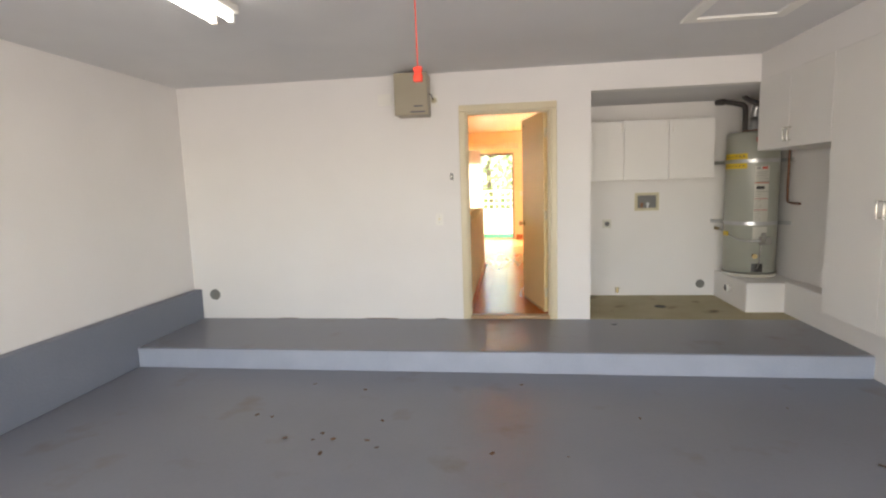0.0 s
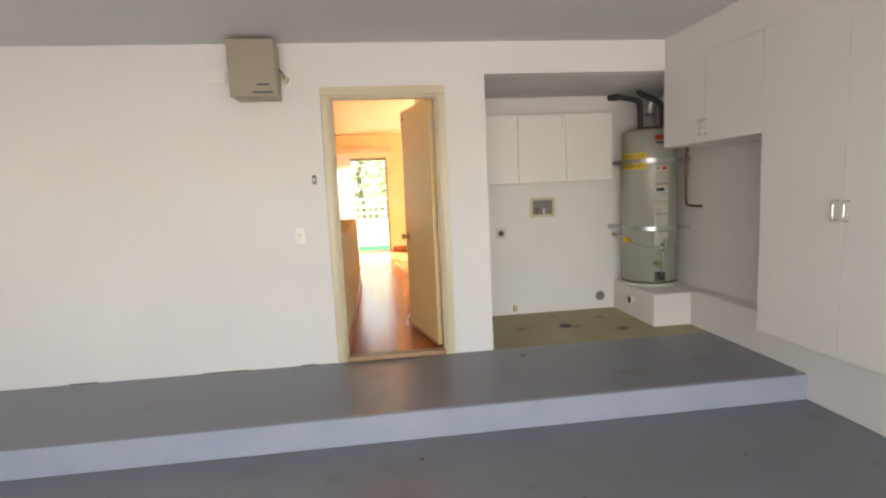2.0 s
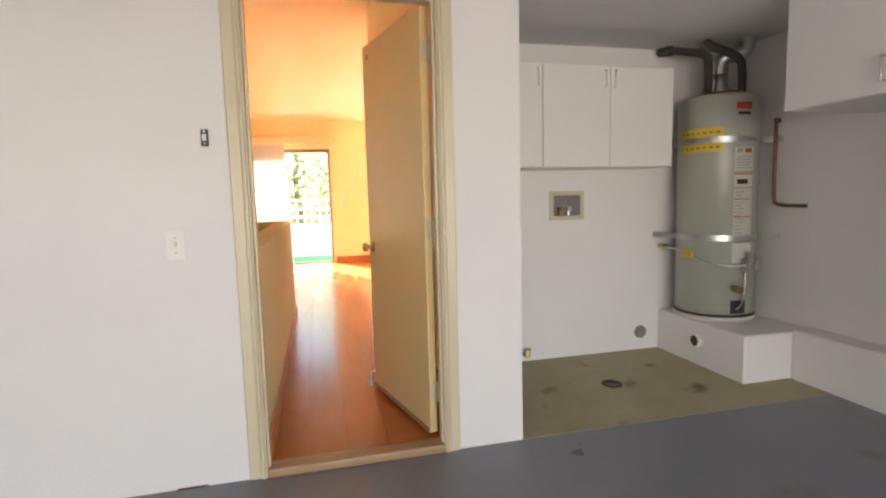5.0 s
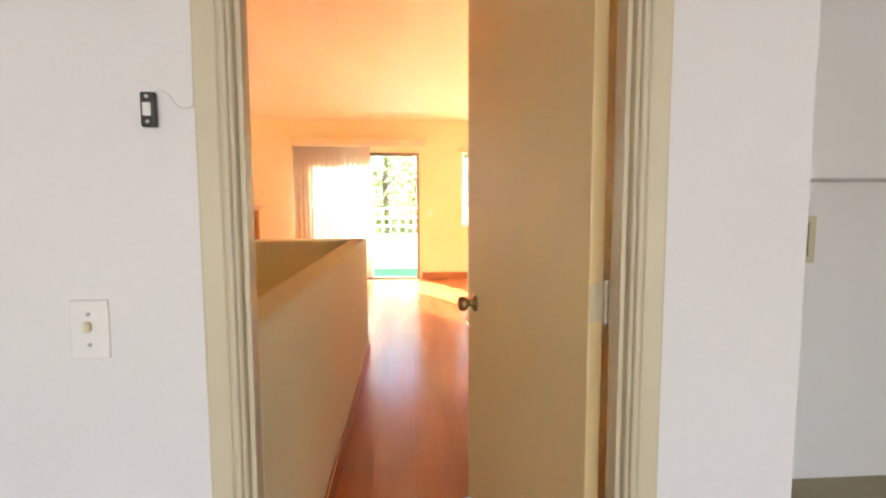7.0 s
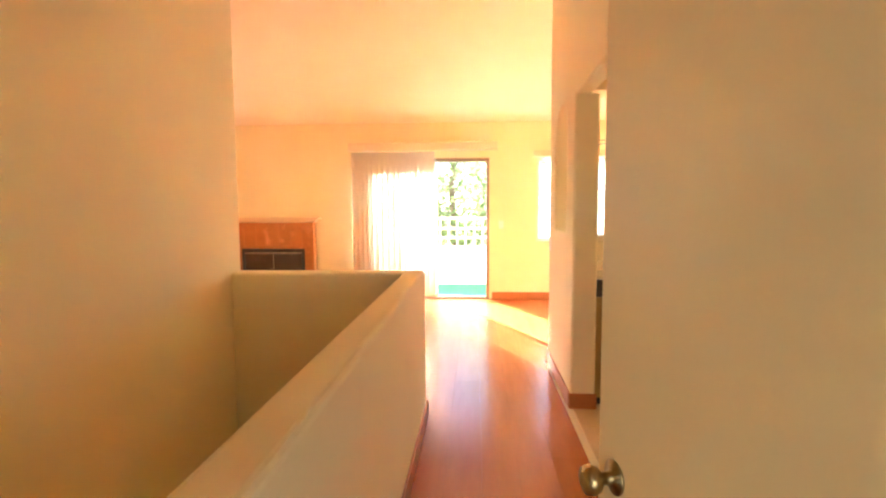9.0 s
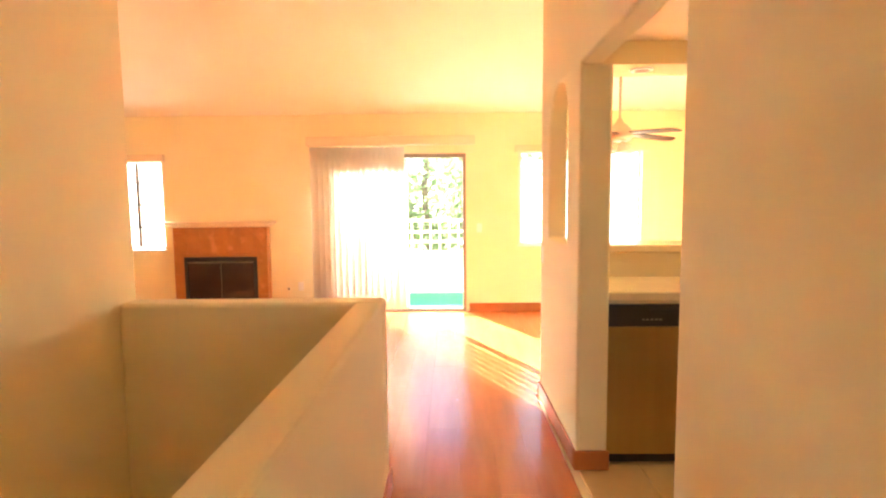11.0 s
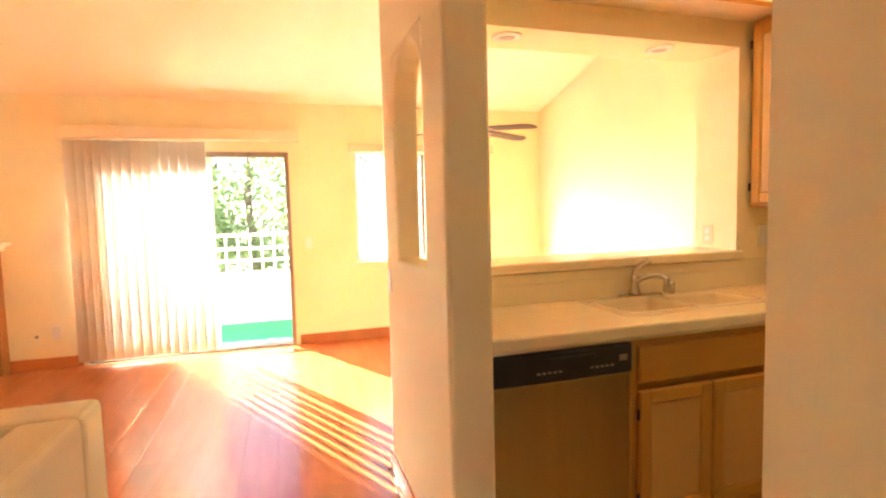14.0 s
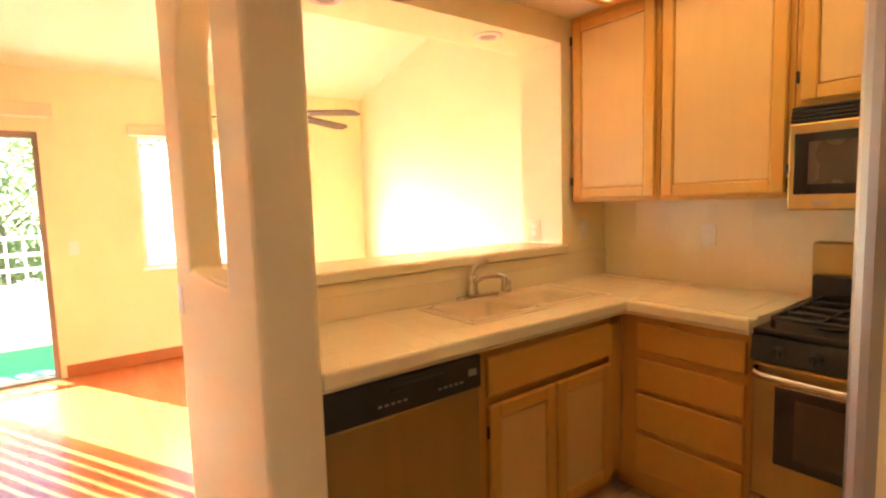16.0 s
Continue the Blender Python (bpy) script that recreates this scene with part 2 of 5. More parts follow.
def box(bm, x0, x1, y0, y1, z0, z1, bevel=0.0, segments=1):
    t = bmesh.new()
    bmesh.ops.create_cube(t, size=1)
    for v in t.verts:
        v.co = Vector(((x0 + x1) / 2 + v.co.x * (x1 - x0), (y0 + y1) / 2 + v.co.y * (y1 - y0), (z0 + z1) / 2 + v.co.z * (z1 - z0)))
    if bevel:
        bmesh.ops.bevel(t, geom=t.edges[:], offset=min(bevel, 0.45 * min(x1 - x0, y1 - y0, z1 - z0)), segments=segments, affect="EDGES", profile=0.5)
    add_mesh(bm, t)
    return bm


def add_mesh(bm, t):
    me = bpy.data.meshes.new("tmp")
    t.to_mesh(me)
    t.free()
    bm.from_mesh(me)
    bpy.data.meshes.remove(me)


def cyl(bm, a, b, r0, r1=None, seg=20, bevel=0.0):
    """A cylinder or cone from a to b."""
    a, b = Vector(a), Vector(b)
    t = bmesh.new()
    d = b - a
    bmesh.ops.create_cone(t, cap_ends=True, segments=seg, radius1=r0, radius2=r0 if r1 is None else r1, depth=d.length)
    if bevel:
        caps = [e for e in t.edges if len(e.link_faces) == 2 and any(len(f.verts) > 4 for f in e.link_faces)]
        bmesh.ops.bevel(t, geom=caps, offset=bevel, segments=2, affect="EDGES", profile=0.5)
    bmesh.ops.transform(t, matrix=Matrix.Translation((a + b) / 2) @ d.to_track_quat("Z", "Y").to_matrix().to_4x4(), verts=t.verts[:])
    add_mesh(bm, t)
    return bm


def tube(bm, points, r, seg=10, smooth=3):
    """A round tube along a rounded polyline."""
    pts = [Vector(p) for p in points]
    for _ in range(smooth):
        q = [pts[0]]
        for a, b in zip(pts, pts[1:]):
            q += [a.lerp(b, 0.25), a.lerp(b, 0.75)]
        pts = q + [pts[-1]]
    rings = []
    side = None
    for i, p in enumerate(pts):
        d = (pts[min(i + 1, len(pts) - 1)] - pts[max(i - 1, 0)]).normalized()
        if side is None:
            side = d.orthogonal().normalized()
        side = (side - d * side.dot(d)).normalized()
        up = d.cross(side)
        rings.append([bm.verts.new(p + r * (math.cos(k * math.tau / seg) * side + math.sin(k * math.tau / seg) * up)) for k in range(seg)])
    for a, b in zip(rings, rings[1:]):
        for k in range(seg):
            bm.faces.new((a[k], a[(k + 1) % seg], b[(k + 1) % seg], b[k])).smooth = True
    bm.faces.new(rings[0][::-1])
    bm.faces.new(rings[-1])
    return bm


def lathe(bm, profile, centre, seg=32, axis="Z"):
    """A turned shape: profile of (radius, height) about an upright axis through centre."""
    rings = []
    c = Vector(centre)
    for r, h in profile:
        ring = []
        for k in range(seg):
            a = k * math.tau / seg
            u, v = r * math.cos(a), r * math.sin(a)
            p = {"Z": (u, v, h), "Y": (u, h, v), "X": (h, u, v)}[axis]
            ring.append(bm.verts.new(c + Vector(p)))
        rings.append(ring)
    for a, b in zip(rings, rings[1:]):
        for k in range(seg):
            bm.faces.new((a[k], a[(k + 1) % seg], b[(k + 1) % seg], b[k])).smooth = True
    bm.faces.new(rings[0][::-1])
    bm.faces.new(rings[-1])
    bmesh.ops.recalc_face_normals(bm, faces=bm.faces[:])
    return bm


def mesh_of(name, bm, material):
    bmesh.ops.recalc_face_normals(bm, faces=bm.faces[:])
    me = bpy.data.meshes.new(name)
    bm.to_mesh(me)
    bm.free()
    me.materials.append(material)
    return me


def part(name, bm, material, parent, label=""):
    ob = new(name, mesh_of(name, bm, material))
    ob.parent = parent
    return tagged(ob, label)


def single(name, bm, material, label="", category="", group="", kind=""):
    return tagged(new(name, mesh_of(name, bm, material)), label, category, group, kind)


def empty(name, at, label="", category="", group="", kind=""):
    ob = new(name)
    ob.empty_display_size = 0.1
    ob.matrix_world = Matrix.Translation(at)
    return tagged(ob, label, category, group, kind)


def under(name, bm, material, parent, label=""):
    """A part given in world places, hung under a thing whose origin is not the world's."""
    ob = part(name, bm, material, parent, label)
    m = Matrix.Identity(4)
    p = parent
    while p:
        m = p.matrix_parent_inverse @ p.matrix_basis @ m
        p = p.parent
    ob.matrix_parent_inverse = m.inverted()
    return ob


def piece(name, me, parent, at):
    ob = new(name, me)
    ob.parent = parent
    ob.location = at
    return ob


def B(*a, **k):
    return box(bmesh.new(), *a, **k)


def wall_mesh(along, a0, a1, z0, z1, d0, d1, holes=()):
    """A wall along x or y, from a0 to a1, with its faces at d0 and d1 and rectangular holes (a, b, low, high)."""
    bm = bmesh.new()
    us = sorted({a0, a1, *(h[0] for h in holes), *(h[1] for h in holes)})
    vs = sorted({z0, z1, *(h[2] for h in holes), *(h[3] for h in holes)})
    us, vs = [u for u in us if a0 <= u <= a1], [v for v in vs if z0 <= v <= z1]
    cache = {}

    def vert(u, v, d):
        key = (u, v, d)
        if key not in cache:
            cache[key] = bm.verts.new((u, d, v) if along == "x" else (d, u, v))
        return cache[key]

    def solid(i, j):
        if not (0 <= i < len(us) - 1 and 0 <= j < len(vs) - 1):
            return False
        u, v = (us[i] + us[i + 1]) / 2, (vs[j] + vs[j + 1]) / 2
        return not any(h[0] < u < h[1] and h[2] < v < h[3] for h in holes)

    for i in range(len(us) - 1):
        for j in range(len(vs) - 1):
            if not solid(i, j):
                continue
            u, U, v, V = us[i], us[i + 1], vs[j], vs[j + 1]
            for d in (d0, d1):
                bm.faces.new([vert(*c, d) for c in ((u, v), (U, v), (U, V), (u, V))])
            for (di, dj), (p, q) in {(-1, 0): ((u, v), (u, V)), (1, 0): ((U, v), (U, V)), (0, -1): ((u, v), (U, v)), (0, 1): ((u, V), (U, V))}.items():
                if not solid(i + di, j + dj):
                    bm.faces.new([vert(*p, d0), vert(*q, d0), vert(*q, d1), vert(*p, d1)])
    return bm


LF = 0.21      # living floor
PL = 0.18      # garage platform
GC = 2.60      # garage ceiling


def ceil_z(y):
    """The underside of the sloping living-room ceiling."""
    return 2.74 + 0.25 * (12.42 - y)


# ---- garage: setting ----
S = "structure"
single("floor_garage", B(-3.4, 3.1, -1.6, 4.19, -0.15, 0.0), M["grey_floor"], "grey painted concrete garage floor with scattered dry leaves", "floor", kind=S)
plat = bmesh.new()
box(plat, -3.2, 2.82, 4.19, 5.25, -0.1, PL, 0.012, 2)
single("platform", plat, M["grey_floor"], "low grey painted concrete platform along the wall", "platform", kind=S)
single("platform_riser", B(-3.17, 2.81, 4.184, 4.192, 0.002, PL - 0.010), M["riser_grey"], "pale grey front face of the concrete platform", "step", kind=S)
single("floor_alcove", B(0.907, 2.95, 5.2, 6.30, -0.1, PL + 0.0015), M["concrete"], "stained bare concrete slab of the laundry alcove", "floor", kind=S)
single("wall_garage_west", wall_mesh("y", -1.7, 5.35, 0, 4.0, -3.40, -3.25), M["garage_wall"], "white painted garage side wall", "wall", kind=S)
single("stem_wall_west", B(-3.25, -3.16, -1.6, 5.2, 0.0, 0.50, 0.012, 2), M["curb_grey"], "grey painted concrete stem wall along the side wall", "curb", kind=S)
single("wall_garage_north", wall_mesh("x", -3.25, 0.907, 0.0, GC, 5.2, 5.276, [(-0.282, 0.540, PL, 2.222)]), M["garage_wall"], "white painted garage wall with the house door", "wall", kind=S)
single("alcove_header", B(0.907, 3.0, 5.2, 5.33, 2.36, GC), M["garage_wall"], "white painted header above the laundry alcove", "wall", kind=S)
single("wall_alcove_west", B(0.86, 0.905, 5.33, 6.40, PL - 0.05, GC), M["garage_wall"], "white painted side wall of the alcove", "wall", kind=S)
single("wall_alcove_north", B(0.905, 3.0, 6.28, 6.40, PL - 0.05, GC), M["garage_wall"], "white painted back wall of the laundry alcove", "wall", kind=S)
single("ceiling_alcove", B(0.907, 2.97, 5.332, 6.28, 2.36, 2.42), M["garage_ceiling"], "flat painted alcove ceiling", "ceiling", kind=S)
single("wall_garage_east", wall_mesh("y", -1.7, 6.40, 0, GC, 2.97, 3.12), M["garage_wall"], "white painted garage side wall", "wall", kind=S)
single("stem_wall_east", B(2.80, 2.97, -1.6, 5.47, 0.0, 0.49, 0.01, 2), M["garage_wall"], "white painted concrete stem wall ledge", "curb", kind=S)
single("heater_pedestal", B(2.45, 2.97, 5.472, 6.28, PL - 0.01, 0.476, 0.01, 2), M["garage_wall"], "white painted raised pedestal under the water heater", "pedestal", kind=S)
single("ceiling_garage", B(-3.3, 3.0, -1.6, 5.2, GC, GC + 0.1), M["garage_ceiling"], "off-white painted garage ceiling", "ceiling", kind=S)
single("soffit_garage", B(2.38, 2.97, 2.86, 5.198, 2.362, GC), M["garage_wall"], "white painted soffit above the cabinets", "wall", kind=S)
single("wall_garage_south", wall_mesh("x", -3.4, 3.12, 0, 3.0, -1.75, -1.6, [(-2.2, 2.8, 0.0, 2.15)]), M["garage_wall"], "white painted wall round the open garage door", "wall", kind=S)
single("driveway", B(-8, 8, -30, -1.6, -0.3, -0.03), M["driveway"], "pale concrete driveway outside the garage", "driveway", kind=S)

# ---- house: setting ----
single("wall_hall_south", wall_mesh("x", -1.60, 0.66, LF - 0.1, 4.9, 5.279, 5.292, [(-0.282, 0.540, LF - 0.1, 2.222)]), M["cream"], "cream painted wall round the garage door", "wall", kind=S)
single("wall_stair_west", wall_mesh("y", 5.293, 8.26, -2.0, 4.9, -1.60, -1.46), M["cream"], "cream painted wall beside the stairwell", "wall", kind=S)
single("wall_hall_south_east", wall_mesh("y", 5.293, 7.252, LF - 0.1, 4.9, 0.663, 0.815), M["cream"], "cream plaster wall beside the hall", "wall", kind=S)
hall = wall_mesh("y", 7.253, 9.475, LF - 0.1, 4.9, 0.685, 0.80, [(7.253, 8.43, LF - 0.1, 2.27), (8.70, 9.20, 1.37, 2.29)])
for side in (-1, 1):
    # spandrels that round the top of the arched opening
    pts = [(8.95 + side * 0.25, 2.29)] + [(8.95 + side * 0.25 * math.cos(a * math.pi / 24), 2.04 + 0.25 * math.sin(a * math.pi / 24)) for a in range(13)]
    rows = [[hall.verts.new((x, y, z)) for y, z in pts] for x in (0.687, 0.798)]
    for r in rows:
        for a, b in zip(r[1:], r[2:]):
            hall.faces.new((r[0], a, b))
    for k in range(1, len(pts) - 1):
        hall.faces.new((rows[0][k], rows[0][k + 1], rows[1][k + 1], rows[1][k]))
hall_wall = single("wall_hall_east", hall, M["cream"], "cream plaster wall with kitchen doorway and arched opening", "wall", kind=S)
bv = hall_wall.modifiers.new("soft_corners", "BEVEL")
bv.width, bv.segments, bv.limit_method, bv.angle_limit = 0.018, 3, "ANGLE", radians(50)

single("wall_end", B(0.6835, 0.845, 8.4275, 8.58, LF - 0.1, 2.272, 0.018, 3), M["cream"], "rounded cream plaster end of the hall wall", "wall", kind=S)
sub = bmesh.new()
box(sub, -6.2, -1.46, 8.26, 12.5, LF - 0.14, LF - 0.012)
box(sub, -1.46, 3.3, 8.26, 12.5, LF - 0.14, LF - 0.012)
box(sub, -0.385, 0.70, 5.24, 8.26, LF - 0.14, LF - 0.012)
box(sub, 0.70, 3.1, 6.41, 8.26, LF - 0.14, LF - 0.012)
floor_house = single("floor_house", sub, M["grout"], "orange laminate plank floor, glossy", "floor", kind=S)
# added out of view and set high, to brighten the stairwell walls
single("stairwell_floor", B(-1.46, -0.27, 5.293, 8.26, -0.35, -0.22), M["carpet"], "unseen pale floor added to bounce light up the stairwell", "floor", kind=S)
half = bmesh.new()
box(half, -0.39, -0.265, 5.293, 8.13, -1.5, 1.16, 0.02, 3)
half_wall = single("half_wall_east", half, M["cream"], "cream plastered half wall along the stairwell", "half wall", kind=S)
single("half_wall_north", B(-1.462, -0.265, 8.126, 8.262, -1.5, 1.158, 0.02, 3), M["cream"], "cream plastered half wall across the stairwell end", "half wall", kind=S)
single("wall_living_south", B(-6.0, -1.60, 8.13, 8.26, LF - 0.1, 4.2), M["cream"], "cream painted living room wall", "wall", kind=S)
single("wall_living_west", B(-6.15, -6.0, 8.13, 12.56, LF - 0.1, 4.2), M["cream"], "cream painted living room end wall", "wall", kind=S)
single("wall_living_north", wall_mesh("x", -6.15, 3.30, LF - 0.1, 3.1, 12.42, 12.56, [(-1.66, 0.25, LF, 2.24), (0.92, 2.48, 1.06, 2.27), (-4.37, -3.64, 1.05, 2.20)]), M["cream"], "cream painted wall with sliding door and windows", "wall", kind=S)
single("wall_dining_east", B(3.15, 3.30, 9.32, 12.42, LF - 0.1, 4.2), M["cream"], "cream painted dining room wall", "wall", kind=S)
cm = bmesh.new()
vs = [cm.verts.new((x, y, ceil_z(y) + d)) for d in (0, 0.1) for x, y in ((-6.15, 5.20), (3.30, 5.20), (3.30, 12.56), (-6.15, 12.56))]
for f in ((0, 1, 2, 3), (7, 6, 5, 4), (0, 4, 5, 1), (1, 5, 6, 2), (2, 6, 7, 3), (3, 7, 4, 0)):
    cm.faces.new([vs[k] for k in f])
single("ceiling_living", cm, M["cream_ceiling"], "sloping cream painted living room ceiling", "ceiling", kind=S)
# kitchen shell
single("wall_kitchen_pass", wall_mesh("x", 0.80, 3.15, LF - 0.1, 4.2, 9.02, 9.32, [(0.80, 2.53, 1.29, 2.415)]), M["cream"], "cream painted wall with a wide serving opening", "wall", kind=S)
single("wall_kitchen_east", B(2.92, 3.15, 6.40, 9.02, LF - 0.1, 2.75), M["cream"], "cream painted kitchen wall behind the range", "wall", kind=S)
single("wall_kitchen_south", B(0.815, 2.92, 6.402, 6.50, LF - 0.1, 2.75), M["cream"], "cream painted kitchen end wall", "wall", kind=S)
single("ceiling_kitchen", B(0.815, 2.92, 6.50, 9.02, 2.55, 2.60), M["cream_ceiling"], "flat cream painted kitchen ceiling", "ceiling", kind=S)
single("serving_sill", B(0.801, 2.55, 8.985, 9.345, 1.287, 1.335, 0.012, 3), M["counter_tile"], "cream tiled sill of the serving opening", "sill", kind=S)

# ---- outdoors ----
single("ground", B(-400, 400, -1.0, 800, -0.9, -0.6), M["ground"], "dry open ground beyond the house", "ground", kind=S)
single("balcony_floor", B(-3.2, 2.6, 12.56, 14.2, -0.6, 0.17), M["stucco"], "balcony slab behind the sliding door", "balcony", kind=S)
single("balcony_turf", B(-3.1, 2.5, 12.57, 13.98, 0.172, 0.186), M["green_carpet"], "green artificial turf on the balcony", "carpet", kind=S)
single("balcony_parapet", B(-3.2, 2.6, 14.0, 14.16, 0.17, 0.80, 0.01, 2), M["stucco"], "low white stucco balcony parapet", "parapet", kind=S)
rail = empty("balcony_railing", (0, 14.08, 0.80), "white painted metal balcony railing with square grid", "railing")
for z in (0.83, 1.0, 1.16, 1.34):
    under("rail", B(-3.2, 2.6, 14.055, 14.105, z - 0.018, z + 0.018, 0.004), M["white_rail"], rail)
bar = mesh_of("baluster", B(-0.012, 0.012, -0.012, 0.012, 0, 0.55), M["white_rail"])
for k in range(38):
    ob = piece("baluster", bar, rail, (-3.12 + k * 0.15, 0, 0))


def tree(at, height, spread, seed, label):
    rnd = random.Random(seed)
    t = empty("tree", at, label, "tree", "trees beyond the balcony")
    bm = bmesh.new()
    tube(bm, [(0, 0, 0), (0.1, 0, height * 0.3), (-0.1, 0.1, height * 0.6), (0.05, 0, height * 0.9)], 0.09, 8, 1)
    tips = []
    for k in range(22):
        z = height * rnd.uniform(0.2, 0.9)
        a = rnd.uniform(0, math.tau)
        r = spread * rnd.uniform(0.4, 1.0) * (1.1 - 0.5 * z / height)
        e = Vector((r * math.cos(a), r * math.sin(a), z + rnd.uniform(-0.2, 0.7)))
        tube(bm, [(0, 0, z * 0.85), e * 0.5 + Vector((0, 0, z * 0.45)), e], 0.016, 5, 1)
        tips.append(e)
    part("trunk", bm, M["bark"], t)
    verts, faces = [], []
    for e in tips:
        for _ in range(130):
            c = e + Vector([rnd.gauss(0, spread * 0.2) for _ in range(3)])
            u = Vector([rnd.uniform(-1, 1) for _ in range(3)]).normalized()
            w = u.orthogonal().normalized()
            s = rnd.uniform(0.05, 0.12)
            i = len(verts)
            verts += [c - u * s, c + w * s * 0.45, c + u * s, c - w * s * 0.45]
            faces.append((i, i + 1, i + 2, i + 3))
    me = bpy.data.meshes.new("crown")
    me.from_pydata(verts, [], faces)
    me.materials.append(M["leaf"])
    c = new("crown", me)
    c.parent = t
    return t


for k, (x, y, h, s) in enumerate([(-2.6, 19.5, 3.9, 1.5), (-0.6, 20.5, 4.2, 1.6), (1.3, 20.0, 3.8, 1.5), (-5.0, 22.0, 4.4, 1.9), (3.4, 22.0, 4.6, 1.9), (-1.6, 22.5, 4.8, 1.9), (0.6, 23.0, 5.0, 1.9)]):
    tree((x, y, -0.6), h, s, 11 + k, "leafy green tree in full sun beyond the balcony")

# ---- garage: door ----


door_frame = empty("door_frame", (0.14, 5.2, PL), "cream painted door casing and jamb in the garage wall", "door frame", kind=S)
for x0, x1 in ((-0.335, -0.268), (0.526, 0.593)):
    bm = B(x0, x1, 5.184, 5.199, PL + 0.001, 2.2215, 0.006, 2)
    inner, sgn = (x1, -1) if x0 < 0 else (x0, 1)
    for a, b, d in ((0.002, 0.013, 0.009), (0.018, 0.024, 0.004)):
        u, w = sorted((inner + sgn * a, inner + sgn * b))
        box(bm, u, w, 5.184 - d, 5.186, PL + 0.001, 2.2, 0.003)
    under("casing", bm, M["trim"], door_frame)
under("casing", B(-0.335, 0.593, 5.184, 5.199, 2.222, 2.285, 0.006, 2), M["trim"], door_frame)
for x0, x1 in ((-0.281, -0.262), (0.520, 0.539)):
    under("jamb", B(x0, x1, 5.187, 5.294, PL + 0.001, 2.22, 0.003), M["trim"], door_frame)
    s0 = x1 if x0 < 0 else x0 - 0.012
    under("stop", B(s0, s0 + 0.012, 5.208, 5.252, PL + 0.02, 2.2, 0.003, 2), M["trim"], door_frame)
under("head_jamb", B(-0.262, 0.520, 5.187, 5.294, 2.202, 2.22, 0.003), M["trim"], door_frame)
under("head_stop", B(-0.250, 0.508, 5.208, 5.252, 2.19, 2.202, 0.003), M["trim"], door_frame)
under("casing", B(-0.350, -0.267, 5.293, 5.310, LF, 2.2215, 0.005, 2), M["trim"], door_frame)
under("strike_plate", B(-0.2618, -0.2605, 5.258, 5.286, 1.03, 1.09, 0.0), M["brass"], door_frame, "worn brass strike plate")
for z in (0.20, 0.98, 1.78):
    under("hinge_leaf", B(0.5175, 0.5198, 5.256, 5.291, LF + 0.018 + z - 0.045, LF + 0.018 + z + 0.045), M["trim"], door_frame, "cream painted steel hinge leaf")
under("threshold", B(-0.262, 0.520, 5.175, 5.262, PL + 0.001, LF + 0.012, 0.010, 2), M["threshold"], door_frame, "worn wooden threshold")

door = new("door_1")
door.matrix_world = pose(0.512, 5.304, LF + 0.018, 0, 0, 104.3)
tagged(door, "cream painted flush door standing open into the hall", "door", kind=S)
leaf = part("leaf", B(0.004, 0.762, 0.0, 0.038, 0, 1.985, 0.003, 2), M["door"], door)
for sgn, y0 in ((-1, 0.0), (1, 0.038)):
    k = bmesh.new()
    lathe(k, [(0.031, 0.0), (0.031, sgn * 0.004), (0.012, sgn * 0.008), (0.011, sgn * 0.026), (0.022, sgn * 0.034), (0.027, sgn * 0.046), (0.024, sgn * 0.058), (0.012, sgn * 0.062)], (0.700, y0, 0.85), 24, "Y")
    part("knob", k, M["brass"], door, "worn brass door knob")
for z in (0.20, 0.98, 1.78):
    h = B(0.0005, 0.0038, 0.003, 0.035, z - 0.045, z + 0.045)
    for k, sz in enumerate((-0.034, -0.012, 0.012, 0.034)):
        v = 0.014 + 0.010 * (k in (0, 3))
        cyl(h, (0.0006, v, z + sz), (-0.0008, v, z + sz), 0.0035, seg=8)
    for k in range(5):
        cyl(h, (-0.002, -0.004, z - 0.045 + k * 0.018), (-0.002, -0.004, z - 0.0285 + k * 0.018), 0.0058, seg=10)
    hg = part("hinge", h, M["trim"], door, "cream painted steel hinge")
    part("hinge_pin", cyl(bmesh.new(), (-0.002, -0.004, z - 0.051), (-0.002, -0.004, z + 0.051), 0.004, seg=10), M["galvanised"], hg, "bare metal pin")
st = bmesh.new()
tube(st, [(0.730, 0.042, 0.10), (0.735, 0.07, 0.09), (0.74, 0.075, 0.035)], 0.006, 8, 2)
cyl(st, (0.74, 0.075, 0.035), (0.74, 0.075, 0.004), 0.011, seg=12)
part("door_stop", st, M["galvanised"], door, "kick-down metal door stop")
part("sweep", B(0.006, 0.760, 0.0383, 0.046, 0.0, 0.022, 0.002), M["threshold"], door, "dark door sweep")
part("viewer_plate", B(0.67, 0.695, 0.0383, 0.043, 1.90, 1.93, 0.003), M["brass"], door)

# ---- garage: things on the wall ----
ctl = empty("control_box", (-0.757, 5.2, 2.19), "tan metal control box high on the garage wall", "control box")
under("body", B(-0.909, -0.605, 5.0, 5.2, 2.19, 2.57, 0.008, 2), M["opener"], ctl)
under("cover", B(-0.915, -0.599, 4.972, 4.999, 2.187, 2.573, 0.008, 2), M["opener"], ctl)
under("label", B(-0.731, -0.647, 4.969, 4.9725, 2.262, 2.274), M["ink_blue"], ctl, "dark printed line")
under("label", B(-0.763, -0.625, 4.969, 4.9725, 2.210, 2.222), M["ink_blue"], ctl, "dark printed line")
po = empty("power_outlet", (-0.572, 5.2, 2.34), "ceiling-height outlet with plugged-in cable beside the control box", "outlet")
under("plate", B(-0.612, -0.535, 5.192, 5.2, 2.285, 2.395, 0.003, 2), M["white_plastic"], po)
